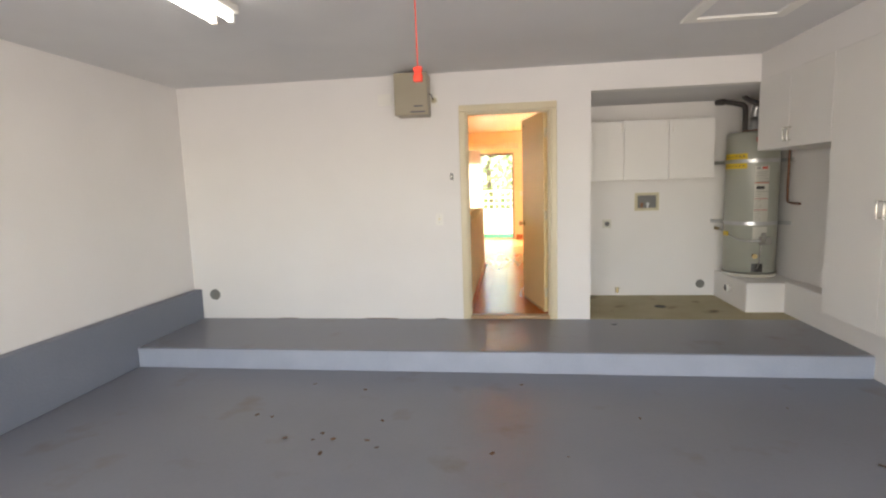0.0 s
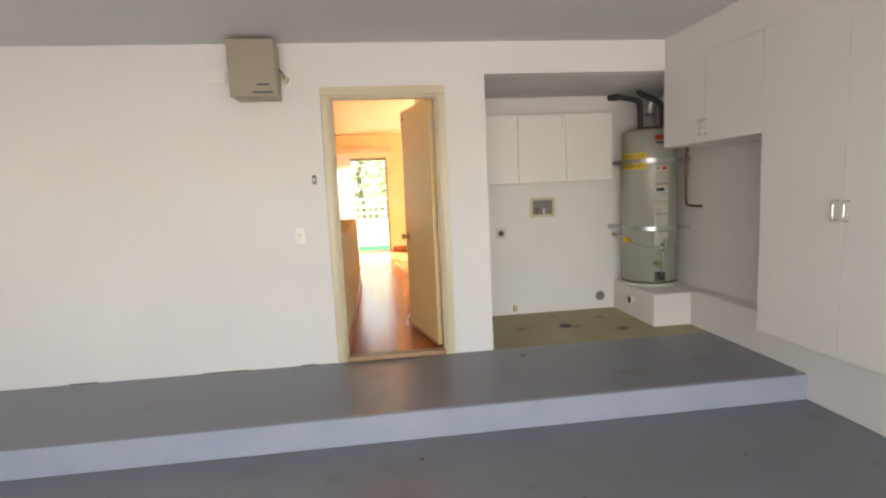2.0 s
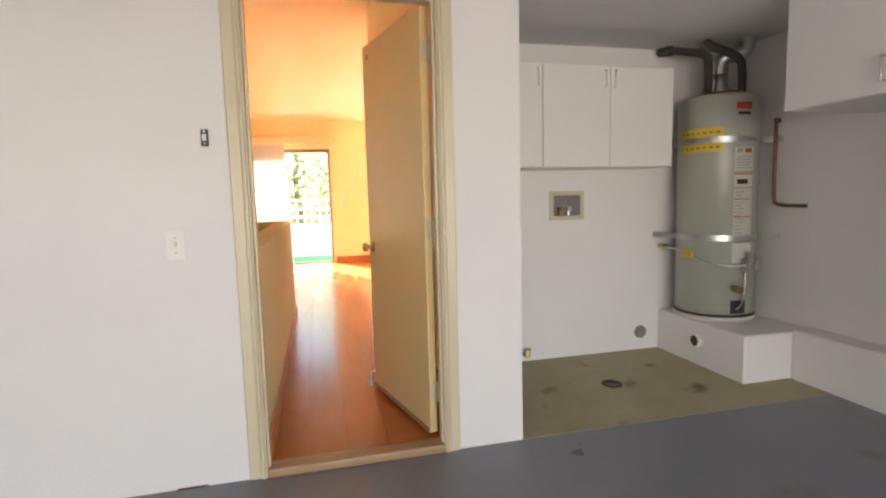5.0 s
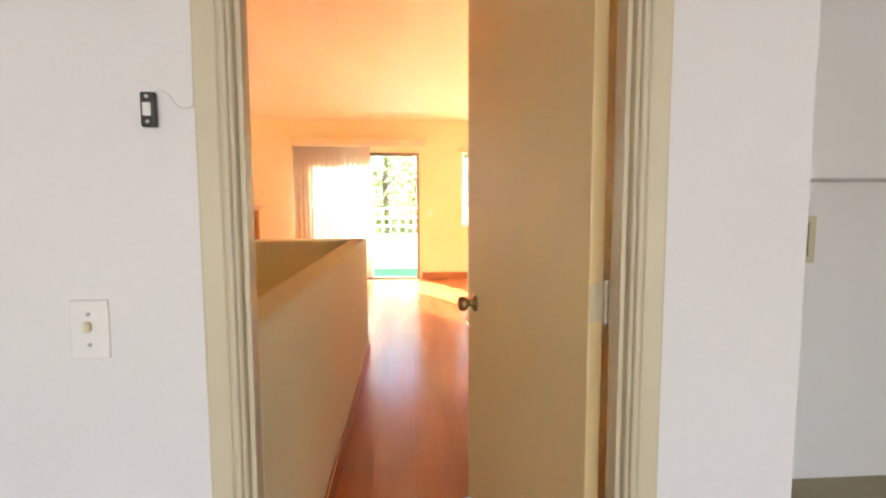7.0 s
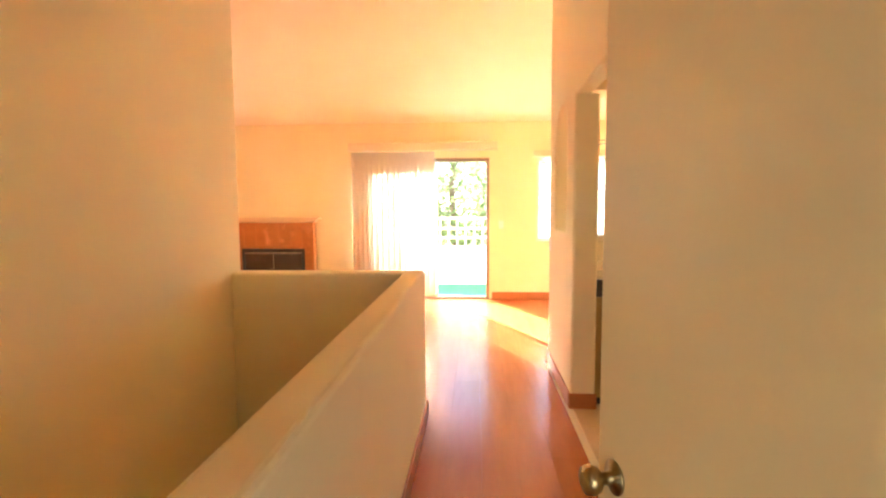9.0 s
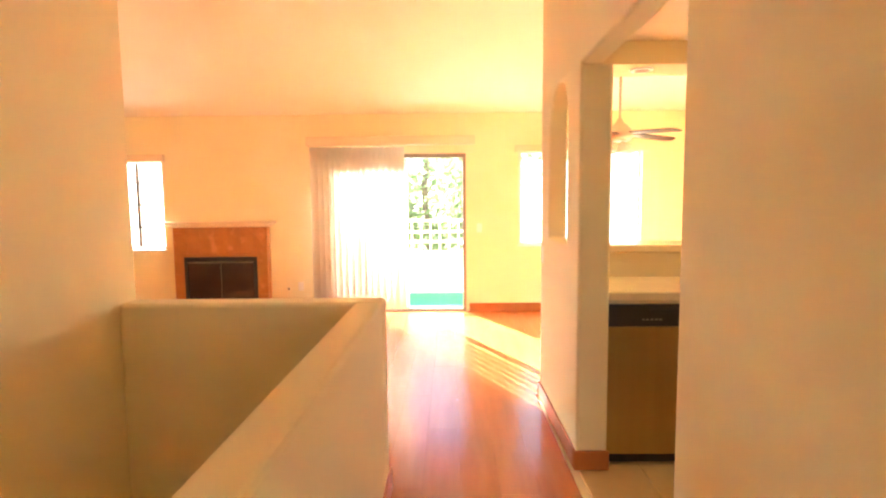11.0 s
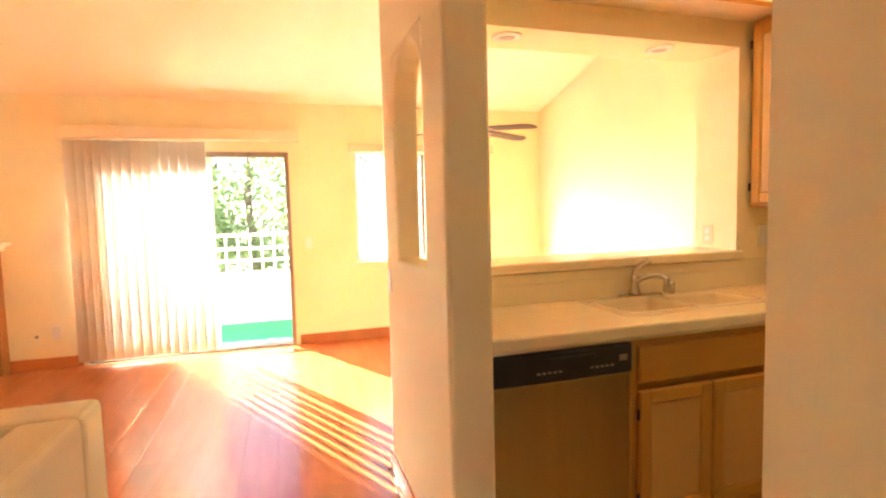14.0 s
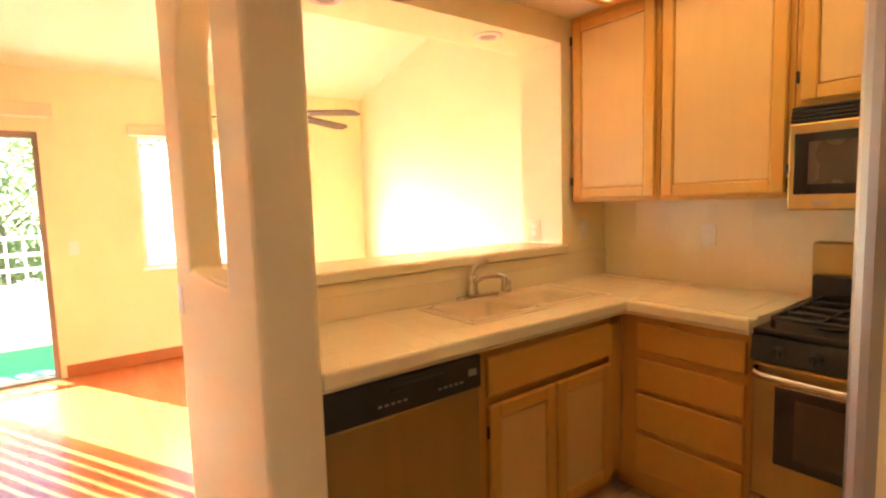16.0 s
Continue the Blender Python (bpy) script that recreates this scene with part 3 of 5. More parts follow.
under("plug", cyl(bmesh.new(), (-0.572, 5.192, 2.345), (-0.572, 5.155, 2.345), 0.028, 0.022, seg=16, bevel=0.003), M["beige_frame"], po, "beige round plug")
under("cable", tube(bmesh.new(), [(-0.572, 5.158, 2.345), (-0.572, 5.12, 2.35), (-0.582, 5.10, 2.385), (-0.604, 5.09, 2.39)], 0.005, 8, 2), M["black"], po, "short dark cable")
single("blank_plate", B(-1.125, -0.985, 5.186, 5.2, 2.318, 2.428, 0.004, 2), M["white_plastic"], "white blank wall plate beside the control box", "wall plate")

cord = empty("release_cord", (-0.146, 1.84, 1.858), "red release cord with handle hanging from the ceiling", "pull cord")
under("string", tube(bmesh.new(), [(-0.146, 1.84, GC), (-0.148, 1.84, 2.2), (-0.146, 1.84, 1.90)], 0.0022, 6, 1), M["red_plastic"], cord)
hb = B(-0.161, -0.131, 1.832, 1.850, 1.858, 1.884, 0.006, 2)
box(hb, -0.158, -0.134, 1.834, 1.848, 1.882, 1.893, 0.003, 2)
box(hb, -0.161, -0.131, 1.832, 1.850, 1.891, 1.906, 0.005, 2)
under("handle", hb, M["red_plastic"], cord, "bright red plastic handle")


def wall_switch(x, z, label):
    s = empty("light_switch", (x, 5.2, z), label, "switch")
    under("plate", B(x - 0.036, x + 0.036, 5.193, 5.2, z - 0.058, z + 0.058, 0.003, 2), M["white_plastic"], s)
    under("toggle", B(x - 0.006, x + 0.006, 5.180, 5.193, z - 0.004, z + 0.016, 0.003), M["ivory"], s, "ivory toggle")
    for dz in (-0.03, 0.03):
        under("screw", cyl(bmesh.new(), (x, 5.193, z + dz), (x, 5.1905, z + dz), 0.004, seg=8), M["galvanised"], s)
    return s


wall_switch(-0.553, 1.193, "white light switch plate beside the house door")
bell = empty("door_opener_button", (-0.423, 5.2, 1.62), "black push button with white key beside the door", "push button")
under("housing", B(-0.432, -0.405, 5.184, 5.2, 1.579, 1.644, 0.004, 2), M["black"], bell)
under("button", B(-0.426, -0.411, 5.180, 5.1845, 1.599, 1.624, 0.002, 2), M["white_plastic"], bell, "white push key")
for z in (1.589, 1.635):
    under("screw", cyl(bmesh.new(), (-0.4185, 5.1842, z), (-0.4185, 5.1825, z), 0.0035, seg=8), M["galvanised"], bell)
under("wire", tube(bmesh.new(), [(-0.412, 5.197, 1.642), (-0.405, 5.196, 1.652), (-0.385, 5.196, 1.645), (-0.37, 5.197, 1.618), (-0.345, 5.197, 1.617), (-0.3385, 5.197, 1.625), (-0.3385, 5.197, 2.05)], 0.0015, 6, 2), M["white_plastic"], bell, "thin white wire")


def blank_cover(x, y, z, r, label):
    bm = bmesh.new()
    t = bmesh.new()
    bmesh.ops.create_cone(t, cap_ends=True, segments=7, radius1=r, radius2=r * 0.92, depth=0.012)
    bmesh.ops.transform(t, matrix=pose(x, y - 0.006, z, 90, 12, 0), verts=t.verts[:])
    add_mesh(bm, t)
    return single("pipe_hole_cover", bm, M["plastic_dark_grey"], label, "hole cover")


blank_cover(-3.015, 5.2, 0.44, 0.062, "grey irregular cover over a wall hole")
blank_cover(2.30, 6.28, 0.315, 0.052, "grey irregular cover over a wall hole")

rj = random.Random(4)
for x0, x1 in ((-1.36, -1.02), (-0.62, -0.50), (-2.3, -2.1)):
    bm = bmesh.new()
    n = 12
    rows = [[bm.verts.new((x0 + (x1 - x0) * k / n, 5.1995 - d * rj.uniform(0.004, 0.012), PL + z)) for d, z in ((0, 0.0008), (1, 0.0008), (0.4, 0.005), (0, 0.006))] for k in range(n + 1)]
    for a, b in zip(rows, rows[1:]):
        for i in range(3):
            bm.faces.new((a[i], b[i], b[i + 1], a[i + 1]))
    single("joint_debris", bm, M["dead_leaf"], "dark crumbled sealant along the wall's foot", "debris", "wall joint debris")

# fluorescent fixture on the ceiling
fx = empty("fluorescent_light", (-1.5, 2.3, GC), "lit two-tube fluorescent ceiling fixture", "ceiling light")
under("housing", B(-1.60, -1.40, 1.87, 3.11, GC - 0.05, GC - 0.001, 0.008, 2), M["white_plastic"], fx)
for x in (-1.555, -1.445):
    under("lamp_tube", cyl(bmesh.new(), (x, 1.91, GC - 0.08), (x, 3.09, GC - 0.08), 0.016, seg=14), M["tube"], fx, "glowing white tube")
    for y in (1.885, 3.095):
        under("tube_holder", B(x - 0.018, x + 0.018, y - 0.012, y + 0.012, GC - 0.10, GC - 0.05, 0.003), M["white_plastic"], fx)
hatch = empty("attic_hatch", (1.65, 3.7, GC), "white framed attic hatch in the ceiling", "hatch")
under("panel", B(1.40, 1.90, 3.38, 3.95, GC - 0.008, GC - 0.001, 0.002), M["garage_ceiling"], hatch)
for b in ((1.32, 1.98, 3.95, 4.03), (1.32, 1.98, 3.30, 3.38), (1.32, 1.40, 3.3801, 3.9499), (1.90, 1.98, 3.3801, 3.9499)):
    under("frame", B(*b, GC - 0.022, GC - 0.001, 0.004, 2), M["white_plastic"], hatch)

# ---- garage: cabinets ----


def bar_pull(bm, a, b, out):
    a, b, out = Vector(a), Vector(b), Vector(out)
    tube(bm, [a, a + out, a + out, b + out, b + out, b], 0.0055, 8, 1)
    return bm


lc = empty("laundry_cabinet", (1.6, 6.28, 1.52), "white three-door wall cabinet in the laundry alcove", "cabinet")
under("body", B(0.912, 2.29, 5.97, 6.28, 1.52, 2.15, 0.002), M["white_cab"], lc)
for x0, x1, hx in ((0.914, 1.366, 1.335), (1.370, 1.828, 1.795), (1.832, 2.289, 1.865)):
    d = under("door", B(x0, x1, 5.95, 5.9695, 1.521, 2.149, 0.003, 2), M["white_cab"], lc)
    h = bmesh.new()
    bar_pull(h, (hx, 5.9495, 2.02), (hx, 5.9495, 2.12), (0, -0.022, 0))
    under("handle", h, M["white_plastic"], lc, "white bar handle")


def right_cabinet(name, y0, y1, z0, z1, split, hz, label):
    c = empty(name, (2.67, (y0 + y1) / 2, z0), label, "cabinet")
    under("body", B(2.392, 2.97, y0, y1, z0, z1, 0.002), M["white_cab"], c)
    for a, b in ((y0 + 0.001, split - 0.0015), (split + 0.0015, y1 - 0.001)):
        under("door", B(2.37, 2.391, a, b, z0 + 0.001, z1 - 0.002, 0.003, 2), M["white_cab"], c)
    for s in (-0.032, 0.032):
        h = bmesh.new()
        bar_pull(h, (2.3705, split + s, hz - 0.05), (2.3705, split + s, hz + 0.05), (-0.028, 0, 0))
        under("handle", h, M["chrome"], c, "chrome bar handle")
    return c


right_cabinet("wall_cabinet", 4.122, 5.196, 1.75, 2.36, 4.68, 1.855, "white two-door wall cabinet with chrome handles")
right_cabinet("tall_cabinet", 2.90, 4.118, 0.53, 2.36, 3.55, 1.300, "tall white two-door storage cabinet with chrome handles")

# ---- garage: laundry connections ----
wb = empty("washer_outlet_box", (1.695, 6.28, 1.27), "beige recessed washer outlet box with valves", "outlet box")
for b in ((1.563, 1.827, 1.172, 1.20), (1.563, 1.827, 1.346, 1.374), (1.563, 1.593, 1.2001, 1.3459), (1.797, 1.827, 1.2001, 1.3459)):
    under("frame", B(b[0], b[1], 6.266, 6.28, b[2], b[3], 0.003, 2), M["beige_frame"], wb)
under("back", B(1.594, 1.796, 6.272, 6.2795, 1.201, 1.345), M["plastic_dark_grey"], wb)
for x, m in ((1.635, "copper"), (1.70, "galvanised")):
    v = cyl(bmesh.new(), (x, 6.262, 1.206), (x, 6.262, 1.26), 0.012, seg=12)
    cyl(v, (x, 6.27, 1.25), (x, 6.235, 1.25), 0.014, seg=12)
    under("valve", v, M[m], wb, "small metal valve")
do = empty("dryer_outlet", (1.256, 6.28, 1.028), "white plate with round black dryer socket", "outlet")
under("plate", B(1.206, 1.306, 6.272, 6.28, 0.978, 1.078, 0.004, 2), M["label_white"], do)
under("socket", cyl(bmesh.new(), (1.256, 6.272, 1.028), (1.256, 6.264, 1.028), 0.028, seg=20, bevel=0.003), M["black"], do, "round black socket")
gs = cyl(bmesh.new(), (1.37, 6.28, 0.235), (1.37, 6.22, 0.235), 0.014, seg=12)
cyl(gs, (1.37, 6.225, 0.235), (1.37, 6.225, 0.275), 0.020, 0.015, seg=12)
box(gs, 1.345, 1.395, 6.21, 6.24, 0.275, 0.285, 0.003)
single("gas_stub", gs, M["brass"], "short capped brass gas stub low on the wall", "pipe stub")
dr = lathe(bmesh.new(), [(0.002, 0.0), (0.055, 0.0), (0.062, 0.004), (0.050, 0.006), (0.046, 0.002), (0.002, 0.002)], (1.707, 5.71, PL + 0.002), 28)
single("floor_drain", dr, M["black_iron"], "round dark floor drain in the concrete slab", "drain")
pv = empty("drain_stub", (2.45, 5.83, 0.36), "white plastic pipe stub with dark mouth", "pipe stub")
pb = lathe(bmesh.new(), [(0.032, 0.0), (0.032, -0.03), (0.044, -0.03), (0.044, -0.055), (0.036, -0.055), (0.036, -0.05)], (2.449, 5.83, 0.36), 24, "X")
under("pipe", pb, M["white_plastic"], pv)
# flat black disc stands in for the shade inside the open pipe
under("mouth", cyl(bmesh.new(), (2.399, 5.83, 0.36), (2.396, 5.83, 0.36), 0.035, seg=24), M["black"], pv, "black disc for the shaded inside of the pipe")

# ---- garage: water heater ----
HX, HY, HZ = 2.692, 6.005, 0.476
wh = empty("water_heater", (HX, HY, HZ), "grey-green cylindrical gas water heater with straps", "water heater")


def H(name, bm, m, label=""):
    return part(name, bm, M[m], wh, label)


H("tank", lathe(bmesh.new(), [(0.01, 0.045), (0.235, 0.045), (0.25, 0.055), (0.25, 1.47), (0.245, 1.488), (0.225, 1.50), (0.01, 1.505)], (0, 0, 0), 64), "heater")
H("pan", lathe(bmesh.new(), [(0.01, 0.0), (0.247, 0.0), (0.262, 0.02), (0.262, 0.035), (0.25, 0.035), (0.245, 0.012), (0.01, 0.012)], (0, 0, 0), 48), "label_white", "pale drip pan under the tank")


def band(z, h, r, a0, a1, thick=0.003, n=40):
    """An upright strip that wraps the tank from angle a0 to a1."""
    bm = bmesh.new()
    rows = []
    for k in range(n + 1):
        a = radians(a0 + (a1 - a0) * k / n)
        c, s = math.cos(a), math.sin(a)
        rows.append([bm.verts.new((R * c, R * s, zz)) for R, zz in ((r, z), (r + thick, z), (r + thick, z + h), (r, z + h))])
    for p, q in zip(rows, rows[1:]):
        for i in range(4):
            bm.faces.new((p[i], p[(i + 1) % 4], q[(i + 1) % 4], q[i]))
    bm.faces.new(rows[0])
    bm.faces.new(rows[-1][::-1])
    return bm


FRONT = 227.0   # the side of the tank that looks at the garage
for z in (1.185, 0.545):
    b = band(z, 0.038, 0.2515, 150, 330)
    for a, dx, dy in ((150, -0.045, 0.16), (330, 0.06, 0.02)):
        c, s = math.cos(radians(a)), math.sin(radians(a))
        p = Vector((0.253 * c, 0.253 * s, z + 0.019))
        e = Vector((-0.30, 0.272, z + 0.019)) if a == 150 else Vector((0.276, -0.26, z + 0.019))
        d = (e - p).normalized()
        n = Vector((-d.y, d.x, 0)) * 0.003
        vs = [b.verts.new(w + o + Vector((0, 0, h))) for w in (p, e) for o in (n, -n) for h in (-0.019, 0.019)]
        for f in ((0, 1, 3, 2), (4, 6, 7, 5), (0, 4, 5, 1), (2, 3, 7, 6), (0, 2, 6, 4), (1, 5, 7, 3)):
            b.faces.new([vs[i] for i in f])
    for k in range(9):
        a = radians(FRONT - 40 + k * 10)
        cyl(b, (0.2535 * math.cos(a), 0.2535 * math.sin(a), z + 0.019), (0.2565 * math.cos(a), 0.2565 * math.sin(a), z + 0.019), 0.006, seg=8)
    H("strap", b, "galvanised", "perforated galvanised earthquake strap")
for z0, z1 in ((1.224, 1.282), (1.128, 1.184)):
    t = band(z0, z1 - z0, 0.2512, 168, 236, 0.0015)
    H("warning_tape", t, "yellow", "yellow warning label")
    for k in range(7):
        H("print", band(z0 + 0.024, 0.009, 0.2532, 172 + k * 9, 177 + k * 9, 0.0006, 4), "ink_blue")
for z0, z1, m in ((1.00, 1.15, "label_white"), (0.895, 0.985, "label_white"), (0.56, 0.885, "label_white"), (0.40, 0.53, "label_white")):
    H("notice", band(z0, z1 - z0, 0.2508, 252, 283, 0.001, 12), m, "printed white notice")
for z0, z1, a0, a1, m in ((1.115, 1.142, 255, 263, "label_grey"), (1.115, 1.142, 267, 279, "label_red"), (0.975, 0.983, 252.2, 282.8, "label_red"), (0.915, 0.945, 256, 273, "black"), (0.815, 0.82, 253, 281, "label_red"), (0.70, 0.706, 253, 281, "label_red")):
    H("print", band(z0, z1 - z0, 0.2519, a0, a1, 0.001, 8), m)
for k in range(14):
    z = 0.575 + k * 0.022
    H("print", band(z, 0.006, 0.2519, 253.5, 267 if k % 3 else 263, 0.0008, 6), "label_grey")
for k in range(5):
    H("print", band(1.015 + k * 0.018, 0.006, 0.2519, 254, 281 - 4 * (k % 2), 0.0008, 6), "label_grey")
H("badge", band(1.39, 0.045, 0.2508, 252, 277, 0.001, 10), "label_red", "red name badge")
H("badge", band(1.355, 0.018, 0.2508, 255, 275, 0.001, 10), "black", "black model badge")
# pipes and flue on top
H("flue_hood", lathe(bmesh.new(), [(0.075, 1.505), (0.075, 1.52), (0.05, 1.60), (0.05, 1.66)], (0.02, 0.02, 0), 24), "galvanised", "galvanised draft hood")
H("flue", tube(bmesh.new(), [(0.02, 0.02, 1.62), (0.02, 0.02, 1.73), (0.03, 0.01, 1.77), (0.10, -0.05, 1.785), (0.14, -0.08, 1.80), (0.14, -0.08, 1.884)], 0.048, 16, 2), "galvanised", "galvanised flue elbow")
H("flue_joint", cyl(bmesh.new(), (0.02, 0.02, 1.665), (0.02, 0.02, 1.70), 0.052, seg=20), "galvanised")
H("flue_joint", cyl(bmesh.new(), (0.14, -0.08, 1.84), (0.14, -0.08, 1.87), 0.052, seg=20), "galvanised")
H("insulated_pipe", tube(bmesh.new(), [(-0.09, 0.0, 1.505), (-0.09, 0.0, 1.74), (-0.10, 0.01, 1.79), (-0.16, 0.08, 1.82), (-0.235, 0.17, 1.85), (-0.25, 0.19, 1.86)], 0.026, 12, 2), "insulation", "dark insulated water pipe")
H("pipe_end", cyl(bmesh.new(), (-0.24, 0.175, 1.852), (-0.285, 0.262, 1.86), 0.036, 0.03, seg=14, bevel=0.004), "insulation", "dark pipe elbow at the wall")
H("insulated_pipe", tube(bmesh.new(), [(0.06, -0.13, 1.505), (0.06, -0.13, 1.66), (0.05, -0.12, 1.74), (-0.02, -0.06, 1.80), (-0.08, 0.0, 1.84), (-0.10, 0.02, 1.884)], 0.026, 12, 2), "insulation", "dark insulated water pipe")
H("pipe_collar", lathe(bmesh.new(), [(0.11, 1.505), (0.12, 1.512), (0.11, 1.522), (0.02, 1.522)], (-0.01, -0.06, 0), 24), "copper", "rusty collar round the pipes")
# gas line and control
H("gas_hose", tube(bmesh.new(), [(-0.245, 0.20, 0.48), (-0.25, 0.02, 0.47), (-0.24, -0.14, 0.42), (-0.14, -0.245, 0.38), (-0.02, -0.30, 0.39)], 0.009, 8, 3), "galvanised", "flexible steel gas hose")
H("gas_tap", cyl(cyl(bmesh.new(), (-0.245, 0.27, 0.48), (-0.245, 0.18, 0.48), 0.016, seg=12), (-0.245, 0.20, 0.48), (-0.28, 0.20, 0.50), 0.009, seg=8), "brass", "brass gas tap")
H("gas_tag", box(bmesh.new(), -0.272, -0.252, -0.10, 0.0, 0.43, 0.475, 0.004), "yellow", "yellow tag on the gas hose")
gv = box(bmesh.new(), -0.025, 0.075, -0.325, -0.252, 0.35, 0.43, 0.008, 2)
cyl(gv, (0.005, -0.30, 0.43), (0.005, -0.30, 0.47), 0.022, seg=16, bevel=0.003)
cyl(gv, (0.02, -0.325, 0.39), (0.02, -0.345, 0.39), 0.026, seg=16, bevel=0.003)
H("gas_valve", gv, "label_grey", "grey gas control valve")
H("drain_valve", cyl(cyl(bmesh.new(), (-0.06, -0.24, 0.235), (-0.075, -0.30, 0.235), 0.018, seg=12), (-0.075, -0.295, 0.235), (-0.079, -0.315, 0.235), 0.026, seg=12), "brass", "brass drain valve")
H("burner_tube", tube(bmesh.new(), [(-0.02, -0.29, 0.35), (-0.02, -0.295, 0.2), (-0.03, -0.27, 0.11), (-0.04, -0.245, 0.09)], 0.006, 8, 2), "chrome", "bare metal burner tube")
H("burner_door", band(0.06, 0.09, 0.2505, 252, 276, 0.002, 10), "black", "dark burner access opening")
tp = tube(bmesh.new(), [(2.955, 5.79, 1.80), (2.93, 5.77, 1.80), (2.93, 5.77, 1.30), (2.93, 5.75, 1.245), (2.93, 5.53, 1.245)], 0.011, 10, 2)
cyl(tp, (2.97, 5.79, 1.80), (2.93, 5.77, 1.80), 0.018, seg=12)
single("relief_pipe", tp, M["copper"], "dark copper relief pipe on the alcove wall", "pipe")

# ---- garage: dry leaves on the floor ----
rnd = random.Random(5)
LEAVES = [(-1.48, 3.29), (-1.08, 3.0), (-0.96, 3.02), (-0.74, 3.02), (-0.71, 3.28), (-0.97, 3.78), (0.02, 2.92), (1.93, 3.63), (-1.26, 3.01), (-0.66, 2.94), (2.05, 2.94)]
for k in range(18):
    x, y = LEAVES[k] if k < len(LEAVES) else (rnd.uniform(-1.6, 1.2), rnd.uniform(2.7, 4.0))
    bm = bmesh.new()
    s = rnd.uniform(0.012, 0.026)
    pts = [bm.verts.new((s * math.cos(a) * rnd.uniform(0.6, 1.1), 0.6 * s * math.sin(a) * rnd.uniform(0.7, 1.1), rnd.uniform(0.001, 0.008))) for a in [i * math.tau / 9 for i in range(9)]]
    c = bm.verts.new((0, 0, 0.001))
    for a, b in zip(pts, pts[1:] + pts[:1]):
        bm.faces.new((c, a, b))
    ob = single("dry_leaf", bm, M["dead_leaf"], "small brown curled dry leaf on the floor", "leaf", "dry leaves")
    ob.matrix_world = pose(x, y, 0.002, 0, 0, rnd.uniform(0, 360))

# ---- kitchen ----


def bar_box(axis, p0, p1, q0, q1, face, d0, d1, bev):
    """A bar on a cabinet front. axis x: the front looks to -y; axis y: it looks to -x."""
    if axis == "x":
        return B(p0, p1, face + d0, face + d1, q0, q1, bev)
    return B(face + d0, face + d1, p0, p1, q0, q1, bev)


def panel(axis, a0, a1, z0, z1, face, frame=0.055):
    bm = bmesh.new()
    f = frame - 0.002
    lo, hi = face + 0.003, face + 0.016
    if axis == "x":
        box(bm, a0 + f + 0.004, a1 - f - 0.004, lo, hi, z0 + f + 0.004, z1 - f - 0.004, 0.0058, 2)
    else:
        box(bm, lo, hi, a0 + f + 0.004, a1 - f - 0.004, z0 + f + 0.004, z1 - f - 0.004, 0.0058, 2)
    return bm


def hinge_pin(axis, a, z, face):
    bm = bmesh.new()
    if axis == "x":
        cyl(bm, (a, face - 0.002, z - 0.022), (a, face - 0.002, z + 0.022), 0.006, seg=8)
    else:
        cyl(bm, (face - 0.002, a, z - 0.022), (face - 0.002, a, z + 0.022), 0.006, seg=8)
    return bm


def cab_door(par, axis, a0, a1, z0, z1, face, hinge):
    f = 0.055
    d = under("door", bar_box(axis, a0 + 0.002, a1 - 0.002, z0 + 0.002, z1 - 0.002, face, 0.0165, 0.0195, 0.0), M["oak"], par)
    for p0, p1 in ((a0, a0 + f), (a1 - f, a1)):
        under("stile", bar_box(axis, p0, p1, z0, z1, face, -0.004, 0.016, 0.006), M["oak"], d)
    for q0, q1 in ((z0, z0 + f), (z1 - f, z1)):
        under("rail", bar_box(axis, a0 + f - 0.003, a1 - f + 0.003, q0, q1, face, -0.0034, 0.016, 0.006), M["oak_side"] if axis == "x" else M["oak"], d)
    under("panel", panel(axis, a0, a1, z0, z1, face), M["oak_panel"], d, "pale oak centre panel")
    for z in (z0 + 0.09, z1 - 0.09) if hinge is not None else ():
        under("hinge", hinge_pin(axis, hinge, z, face), M["black"], d, "small dark hinge")
    return d


# base run under the serving opening
dw = empty("dishwasher", (1.15, 8.75, LF), "stainless steel dishwasher with black control panel", "dishwasher")
under("body", B(0.845, 1.42, 8.52, 9.0, LF + 0.02, 1.07), M["black"], dw)
under("door", B(0.846, 1.425, 8.468, 8.518, LF + 0.062, 0.953, 0.006, 2), M["steel"], dw, "brushed stainless door")
under("kick_plate", B(0.85, 1.42, 8.50, 8.519, LF + 0.004, LF + 0.058, 0.003), M["black"], dw, "black kick plate")
cp = under("control_panel", B(0.844, 1.427, 8.455, 8.517, 0.957, 1.072, 0.010, 3), M["black"], dw, "glossy black control panel")
under("recess", B(1.06, 1.26, 8.450, 8.4545, 1.028, 1.048, 0.002), M["black_iron"], cp, "handle recess")
for k in range(5):
    under("button", B(1.02 + k * 0.022, 1.032 + k * 0.022, 8.4520, 8.4549, 0.992, 0.998), M["label_grey"], cp)
    under("button", B(1.24 + k * 0.022, 1.252 + k * 0.022, 8.4520, 8.4549, 0.992, 0.998), M["label_grey"], cp)
under("display", B(1.365, 1.400, 8.4520, 8.4549, 1.008, 1.030), M["label_grey"], cp)

